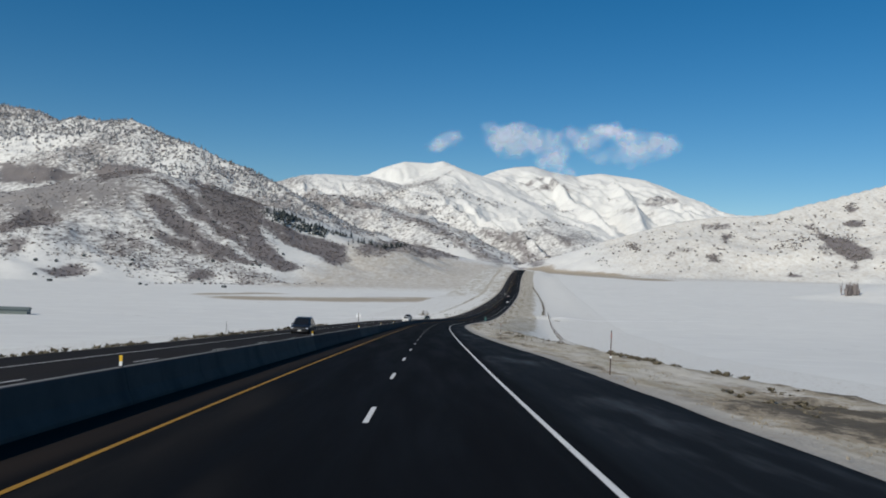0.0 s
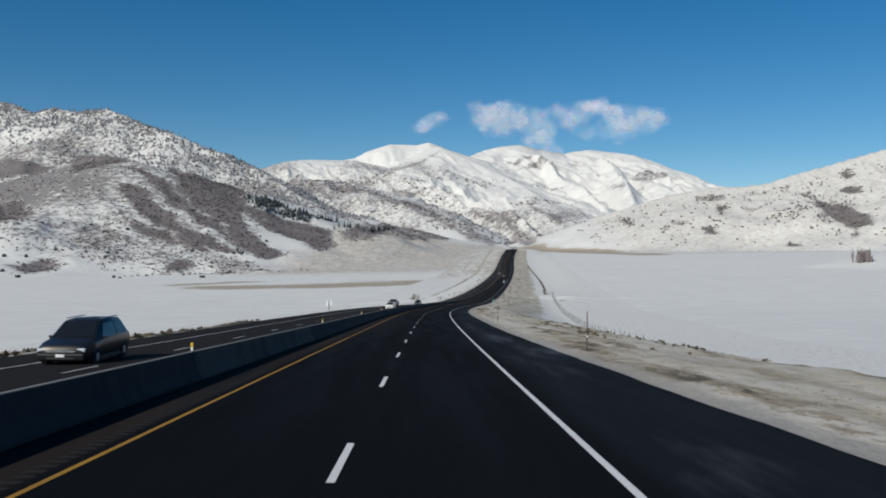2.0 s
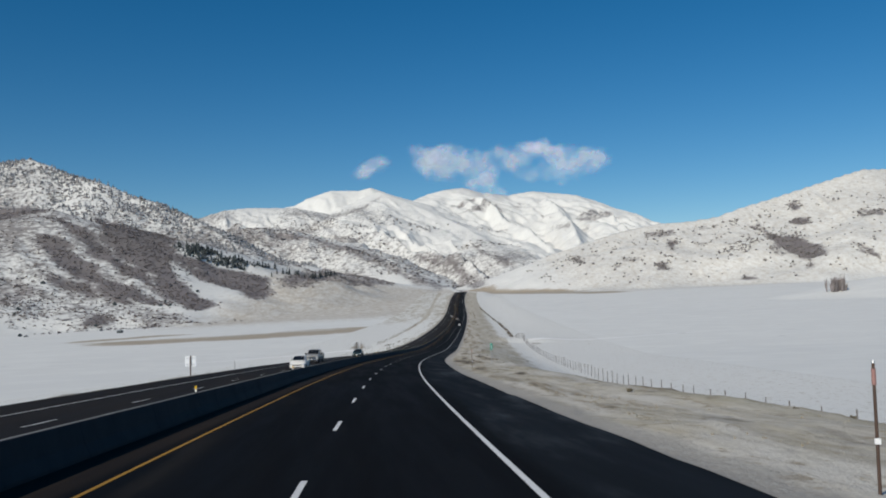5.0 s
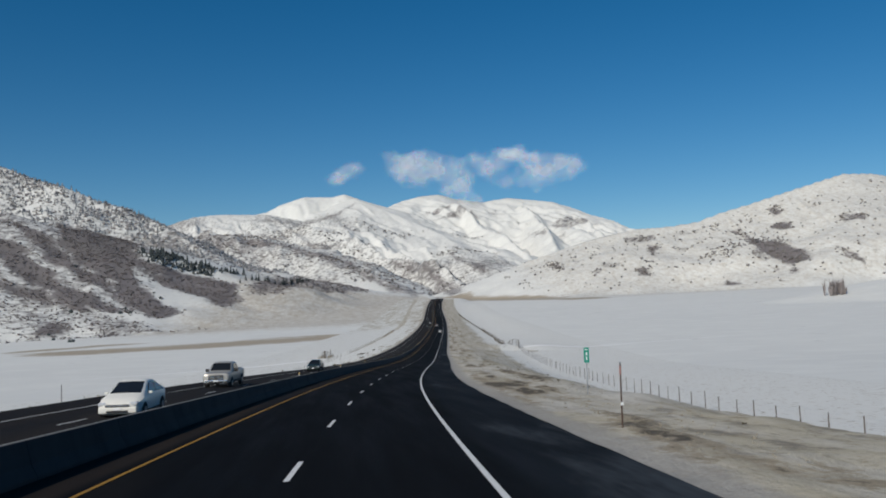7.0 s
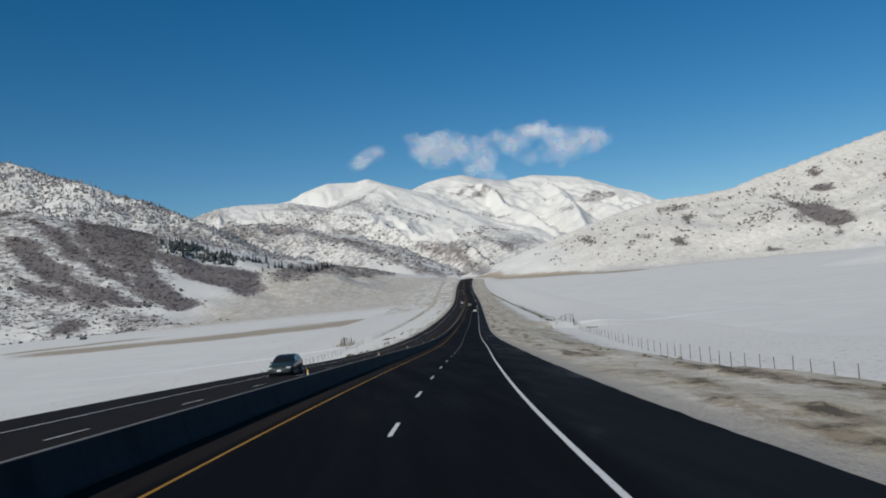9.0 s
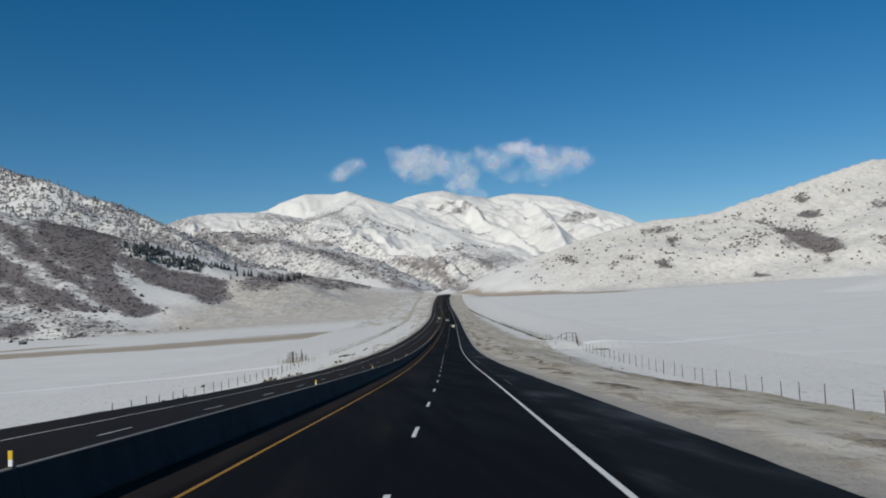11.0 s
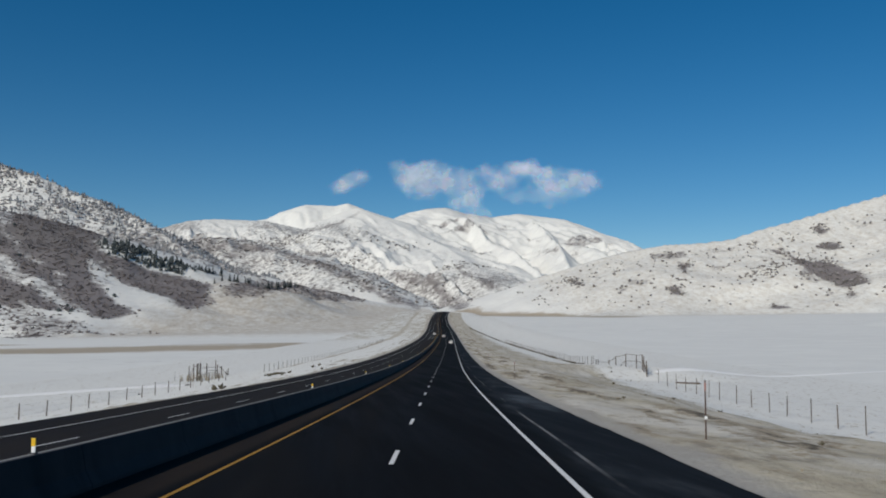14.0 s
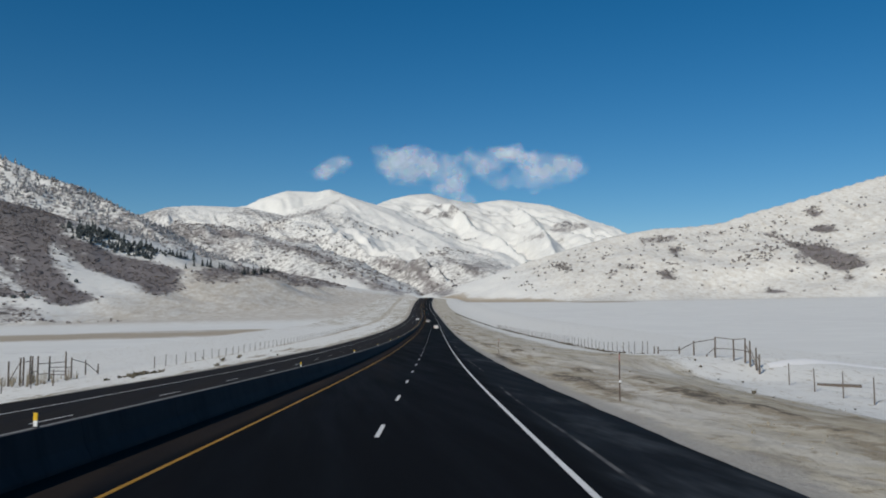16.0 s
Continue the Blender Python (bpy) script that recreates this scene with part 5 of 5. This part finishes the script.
def scatter(n, x0, x1, y0, y1, keep, seed, size, tall):
    """Random places in a stretch of land, kept by a chance function."""
    r = np.random.RandomState(seed)
    x, y = r.uniform(x0, x1, n), r.uniform(y0, y1, n)
    ok = r.rand(n) < keep(x, y)
    x, y = x[ok], y[ok]
    w = r.uniform(*size, len(x)) * r.uniform(0.7, 1.3, len(x))
    return np.stack([x, y, terrain(x, y) - 0.15 * w, w, w * r.uniform(*tall, len(x)), r.uniform(0, 6.28, len(x))], 1)




def bush_shape(twigs=16):
    """A bare bush: crooked, forking sprays that spread from the base."""
    v, f = [], []
    rnd = random.Random(9)
    for k in range(twigs):
        a, lean, h = rnd.uniform(0, 6.28), rnd.uniform(0.1, 0.62), rnd.uniform(0.45, 1.05)
        c, s = math.cos(a), math.sin(a)
        b, w = len(v), rnd.uniform(0.10, 0.2)
        v += [(0.1 * c, 0.1 * s, 0), (0.6 * lean * c - w * s, 0.6 * lean * s + w * c, h * rnd.uniform(0.45, 0.75)), (0.65 * lean * c + w * s, 0.65 * lean * s - w * c, h * rnd.uniform(0.4, 0.7)), (lean * c, lean * s, h * rnd.uniform(0.8, 1.0))]
        f += [[b, b + 2, b + 1], [b + 1, b + 2, b + 3]]
    return v, f


BALL, SPIRE, TUFT, BUSH = ball_shape(), spire_shape(), tuft_shape(), bush_shape()


def left_brush(x, y):
    b, g, s = covers(x, y)
    return np.clip(b * 0.8 + (0.08 + 0.16 * np.clip((1560 - y) / 150, 0, 1)) * (s > 0.5) + 0.3 * np.clip(fbm(x / 70, y / 70, 3) * 2.2, 0, 1) * (s > 0.3), 0, 1)


spots = scatter(46000, -900, 90, 1150, 2350, left_brush, 1, (2.6, 6.0), (0.35, 0.65))
blob_cloud("hillside_brush", spots, BUSH, M_BRUSH, "bare grey-brown brush covering the snowy hillside", "brush")


def right_brush(x, y):
    b, g, s = covers(x, y)
    d, top, run = near_crest(x, y, RIDGES["right"][0])
    tufty = np.clip(fbm(x / 38 + 5, y / 70, 3) * 4 - 1.1, 0, 1) * np.clip(0.5 + 1.5 * fbm(x / 200 + 3, y / 200, 2), 0, 1)
    return np.clip(b * 0.8 + 0.03 + 0.85 * tufty, 0, 1) * (terrain(x, y) > 30) * np.clip((d - 25) / 40, 0.04, 1)


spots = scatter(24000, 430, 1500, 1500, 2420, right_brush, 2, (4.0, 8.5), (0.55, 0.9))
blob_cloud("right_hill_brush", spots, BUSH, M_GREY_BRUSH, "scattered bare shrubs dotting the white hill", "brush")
r = np.random.RandomState(62)
clump = [(x, y, ground_at(x, y) - 0.6, w, h, a) for x, y, w, h, a in zip(r.uniform(482, 496, 26), r.uniform(980, 996, 26), r.uniform(3.5, 6.0, 26), r.uniform(9, 19, 26), r.uniform(0, 6.28, 26))]
blob_cloud("bare_poplars", np.array(clump), BUSH, M_BRUSH, "clump of bare brown poplars at the field's edge", "shrub")
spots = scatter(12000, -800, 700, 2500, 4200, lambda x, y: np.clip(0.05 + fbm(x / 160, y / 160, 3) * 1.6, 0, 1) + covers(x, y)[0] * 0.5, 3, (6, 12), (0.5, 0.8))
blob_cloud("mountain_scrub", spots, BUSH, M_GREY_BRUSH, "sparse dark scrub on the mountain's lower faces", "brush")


def ridge_forest(x, y):
    d, top, run = near_crest(x, y, RIDGES["left"][0])
    return np.clip(1.1 - d / 330, 0, 1) * np.clip(0.65 + fbm(x / 60, y / 60, 3) * 1.2, 0.05, 1) * (terrain(x, y) > 95)


spots = scatter(24000, -1600, -50, 1900, 3300, ridge_forest, 4, (4.5, 7.5), (1.0, 1.6))
blob_cloud("ridge_forest", spots, SPIRE, M_FROSTED, "snow-dusted conifers along the left ridge", "forest")
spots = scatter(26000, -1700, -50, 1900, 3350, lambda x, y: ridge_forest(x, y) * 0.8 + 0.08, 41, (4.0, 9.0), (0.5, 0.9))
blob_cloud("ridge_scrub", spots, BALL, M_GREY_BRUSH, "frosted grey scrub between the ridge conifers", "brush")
spots = scatter(3000, -380, -130, 1600, 1900, lambda x, y: patches(x, y, CONIFERS, 20.0) * 0.85, 6, (4.5, 7.5), (0.9, 1.45))
blob_cloud("dark_conifer_stand", spots, SPIRE, M_NEEDLES, "dark conifer stand at the foot of the ridge", "forest")
r = np.random.RandomState(61)
lone = r.uniform((-620, 1050), (-220, 1800), (30, 2))
lone = np.array([(x, y, ground_at(x, y) - 1.0, w, w * 0.95, 0.0) for (x, y), w in zip(lone, r.uniform(4.0, 7.0, 30))])
blob_cloud("dark_junipers", lone, BALL, M_NEEDLES, "lone dark junipers dotted over the snowy slope", "shrub")


def conifer():
    tree = tagged(new("conifer"), "small dark conifer dusted with snow", "tree", "row of conifers below the ridge")
    bm = bmesh.new()
    rod(bm, (0, 0, -0.5), (0, 0, 3.0), 0.22, 0.12, 7)
    part("trunk", bm, M_BARK, tree)
    bm = bmesh.new()
    rnd = random.Random(3)
    for k in range(9):
        z, r = 1.2 + k * 1.05, 2.5 * (1 - k / 10.5)
        for j in range(9):
            a = 2 * math.pi * (j + rnd.random() * 0.8) / 9
            tip = (r * rnd.uniform(0.7, 1.1) * math.cos(a), r * rnd.uniform(0.7, 1.1) * math.sin(a), z - 0.35 * r)
            w = 0.35 * r
            p = [(0, 0, z + 0.75), (tip[0] - w * math.sin(a), tip[1] + w * math.cos(a), tip[2]), tip, (tip[0] + w * math.sin(a), tip[1] - w * math.cos(a), tip[2])]
            q = [bm.verts.new(c) for c in p]
            bm.faces.new((q[0], q[1], q[2]))
            bm.faces.new((q[0], q[2], q[3]))
    part("crown", bm, M_NEEDLES, tree)
    return tree


seed_tree = conifer()
made = 0
for k in range(46):
    r = random.Random(100 + k)
    x = (-118 + 46 * (k / 25) if k < 26 else -68 + 36 * ((k - 26) / 14) if k < 41 else -142 + 5 * (k - 41)) + r.uniform(-4, 4)
    y = float(np.interp(x, [-140, -129, -115, -94, -48, -31], [1690, 1729, 1735, 1860, 1955, 2090])) + r.uniform(-20, 20)
    m = pose(x, y, ground_at(x, y) - 0.3, 0, 0, r.uniform(0, 360)) @ Matrix.Scale(r.uniform(0.75, 1.4), 4)
    if k == 0:
        seed_tree.matrix_basis = m
    else:
        copy = copy_thing(seed_tree, m)
        copy.matrix_basis = m

# roadside brush and grass
def side_spots(n, s0, s1, u0, u1, seed, size, tall, chance):
    r = np.random.RandomState(seed)
    s, u = r.uniform(s0, s1, n), r.uniform(u0, u1, n)
    ok = r.rand(n) < chance(s, u)
    s, u = s[ok], u[ok]
    x, y, _ = on_road(s, u)
    w = r.uniform(*size, len(s))
    lift = np.where(u > 0, 0.06, 0.0)
    return np.stack([x, y, terrain(x, y) + lift, w, w * r.uniform(*tall, len(s)), r.uniform(0, 6.28, len(s))], 1)


BRINK_BRUSH = [(143.6, 13.2), (142.0, 13.0), (139.3, 13.4), (148.6, 13.2), (134.2, 14.5), (124.0, 13.4), (121.8, 13.1), (120.1, 13.0), (119.0, 13.1)]  # clumps along the brink
spots = np.concatenate([
    side_spots(2600, -20, 150, -21.5, -17.0, 11, (0.3, 0.8), (0.35, 0.65), lambda s, u: np.clip(0.4 + fbm(s / 6, u / 2, 3) * 1.6, 0, 1)),
    side_spots(260, 34, 75, 14.6, 17.0, 12, (0.35, 0.8), (0.3, 0.5), lambda s, u: np.clip(-0.1 + fbm(s / 4, u / 2, 3) * 2.4, 0, 1)),
    side_spots(420, 12, 34, 11.5, 17.5, 17, (0.2, 0.55), (0.25, 0.45), lambda s, u: np.clip(0.2 + fbm(s / 3, u / 2, 3) * 1.8, 0, 1)),
    side_spots(900, 75, 330, 12, 19, 13, (0.15, 0.45), (0.3, 0.6), lambda s, u: np.clip(-0.1 + fbm(s / 7, u / 2, 3) * 1.8, 0, 1)),
    side_spots(900, 116, 152, 12.2, 15.2, 18, (0.22, 0.5), (0.35, 0.6), lambda s, u: np.max([np.exp(-(((s - a) / 0.9) ** 2) - ((u - b) / 0.4) ** 2) for a, b in BRINK_BRUSH], axis=0)),
    side_spots(500, 330, 620, 11, 34, 14, (0.2, 0.6), (0.3, 0.7), lambda s, u: np.clip(-0.35 + fbm(s / 9, u / 2, 3) * 1.8, 0, 1)),
    side_spots(500, 240, 620, -48, -17, 15, (0.3, 1.1), (0.4, 0.9), lambda s, u: np.clip(-0.3 + fbm(s / 8, u / 4, 3) * 1.8, 0, 1)),
])
spots = np.concatenate([spots, side_spots(30000, 590, 1300, 24, 40, 16, (0.2, 0.55), (0.4, 0.8), lambda s, u: np.clip(0.5 + fbm(s / 12, u / 3, 3), 0, 1) * (np.abs(u - along(FENCE_U, s)) < 1.0))])
blob_cloud("roadside_sagebrush", spots, BUSH, M_SAGE, "low dark sagebrush clumps along the verges", "brush")
spots = np.concatenate([
    side_spots(14000, -20, 340, 8.6, 20, 21, (0.07, 0.18), (0.3, 0.6), lambda s, u: np.clip(0.2 + fbm(s / 9, u / 2, 3) * 2.0, 0, 1)),
    side_spots(9000, 340, 640, 9, 34, 22, (0.07, 0.18), (0.3, 0.6), lambda s, u: np.clip(-0.05 + fbm(s / 9, u / 2, 3) * 2.0, 0, 1)),
])
blob_cloud("verge_grass", spots, TUFT, M_GRASS, "dead tan grass tufts in the dirty snow", "grass")
mounds = np.concatenate([side_spots(40, 256, 264, -23, -19.5, 32, (0.3, 1.0), (0.5, 0.9), lambda s, u: np.full(s.shape, 0.8)), side_spots(90, 236, 254, -25.5, -20, 33, (0.5, 1.4), (0.3, 0.6), lambda s, u: np.full(s.shape, 0.8)), side_spots(40, 423, 431, -23.5, -19, 34, (0.3, 0.9), (0.5, 0.9), lambda s, u: np.full(s.shape, 0.8)), side_spots(60, 543, 549, -28.5, -25.5, 35, (0.3, 0.9), (0.4, 0.7), lambda s, u: np.full(s.shape, 0.8))])
blob_cloud("stake_brush", mounds, BUSH, M_SAGE, "dark brush mounds round the left stakes and sign", "brush")
thicket = np.concatenate([side_spots(150, 552, 566, -46, -40, 31, (0.25, 0.5), (2.0, 4.0), lambda s, u: np.full(s.shape, 0.5))])
blob_cloud("willow_thicket", thicket, TUFT, M_GRASS, "bare tan willow stems by the pens", "shrub")

# ---- ploughed snow along the farm track ----
M_CLEAN = plain("clean_snow", (0.84, 0.835, 0.82), 0.8, 0.0, 0.2, 0.03, 0.5)
for name, line in (("snow_berm_right", [(84, 550), (96, 557), (114, 567), (140, 576), (195, 590), (250, 603)]), ("snow_berm_left", [(4, 545), (-5, 538), (-25, 521), (-50, 503), (-84, 489), (-150, 470)])):
    v, f = [], []
    for k in range(61):
        a = k / 60 * (len(line) - 1)
        i = min(int(a), len(line) - 2)
        (x0, y0), (x1, y1) = line[i], line[i + 1]
        x, y = x0 + (x1 - x0) * (a - i), y0 + (y1 - y0) * (a - i)
        for o, h in ((-2.2, -0.2), (-0.8, 0.5), (0.6, 0.55), (2.2, -0.2)):
            v.append((x + o * 0.3, y + o, ground_at(x, y + o) - 0.12 * k / 60 + (h if h < 0 else h * min(1, 0.2 + k / 8) * (1 - k / 60)) * (0.8 + 0.4 * float(fbm(np.array([k / 3.0]), np.array([o]))[0]))))
    f = [(4 * k + j, 4 * k + j + 1, 4 * k + j + 5, 4 * k + j + 4) for k in range(60) for j in range(3)]
    tagged(mesh_object(name, v, f, M_CLEAN, True), "low bright bank of ploughed snow along a farm track", "snow bank", kind="structure")

# ---- the cloud over the far peaks ----
for layer in range(3):
    xs, zs = np.meshgrid(np.linspace(-150, 1560, 260), np.linspace(540, 930, 70), indexing="ij")
    thick = np.zeros(xs.shape)
    wx, wz = xs + fbm(xs / 90 + layer * 9, zs / 70, 5) * 44, zs + fbm(xs / 90, zs / 70 + layer * 5, 5) * 36
    for cx, cz, rx, rz, w in CLOUD_WEST + CLOUD_EAST:
        thick = 1 - (1 - thick) * (1 - 0.85 * w * np.clip(1.2 - np.hypot((wx - cx) / rx, (wz - cz) / rz) / 1.25, 0, 1) ** 1.5)
    v = np.stack([xs, 4740 + layer * 30 + fbm(xs / 300, zs / 300, 2) * 40, zs], -1).reshape(-1, 3)
    ids = np.arange(len(v)).reshape(xs.shape)
    q = np.stack([ids[:-1, :-1], ids[1:, :-1], ids[1:, 1:], ids[:-1, 1:]], -1).reshape(-1, 4)
    puff = big_mesh("cloud", v, q, M_CLOUD, True, {"thick": thick})
    if layer == 0:
        cloud = tagged(puff, "thin white wisps of cloud drifting over the peaks", "cloud", kind="stuff")
    else:
        puff.name = "cloud_layer"
        puff.parent = cloud
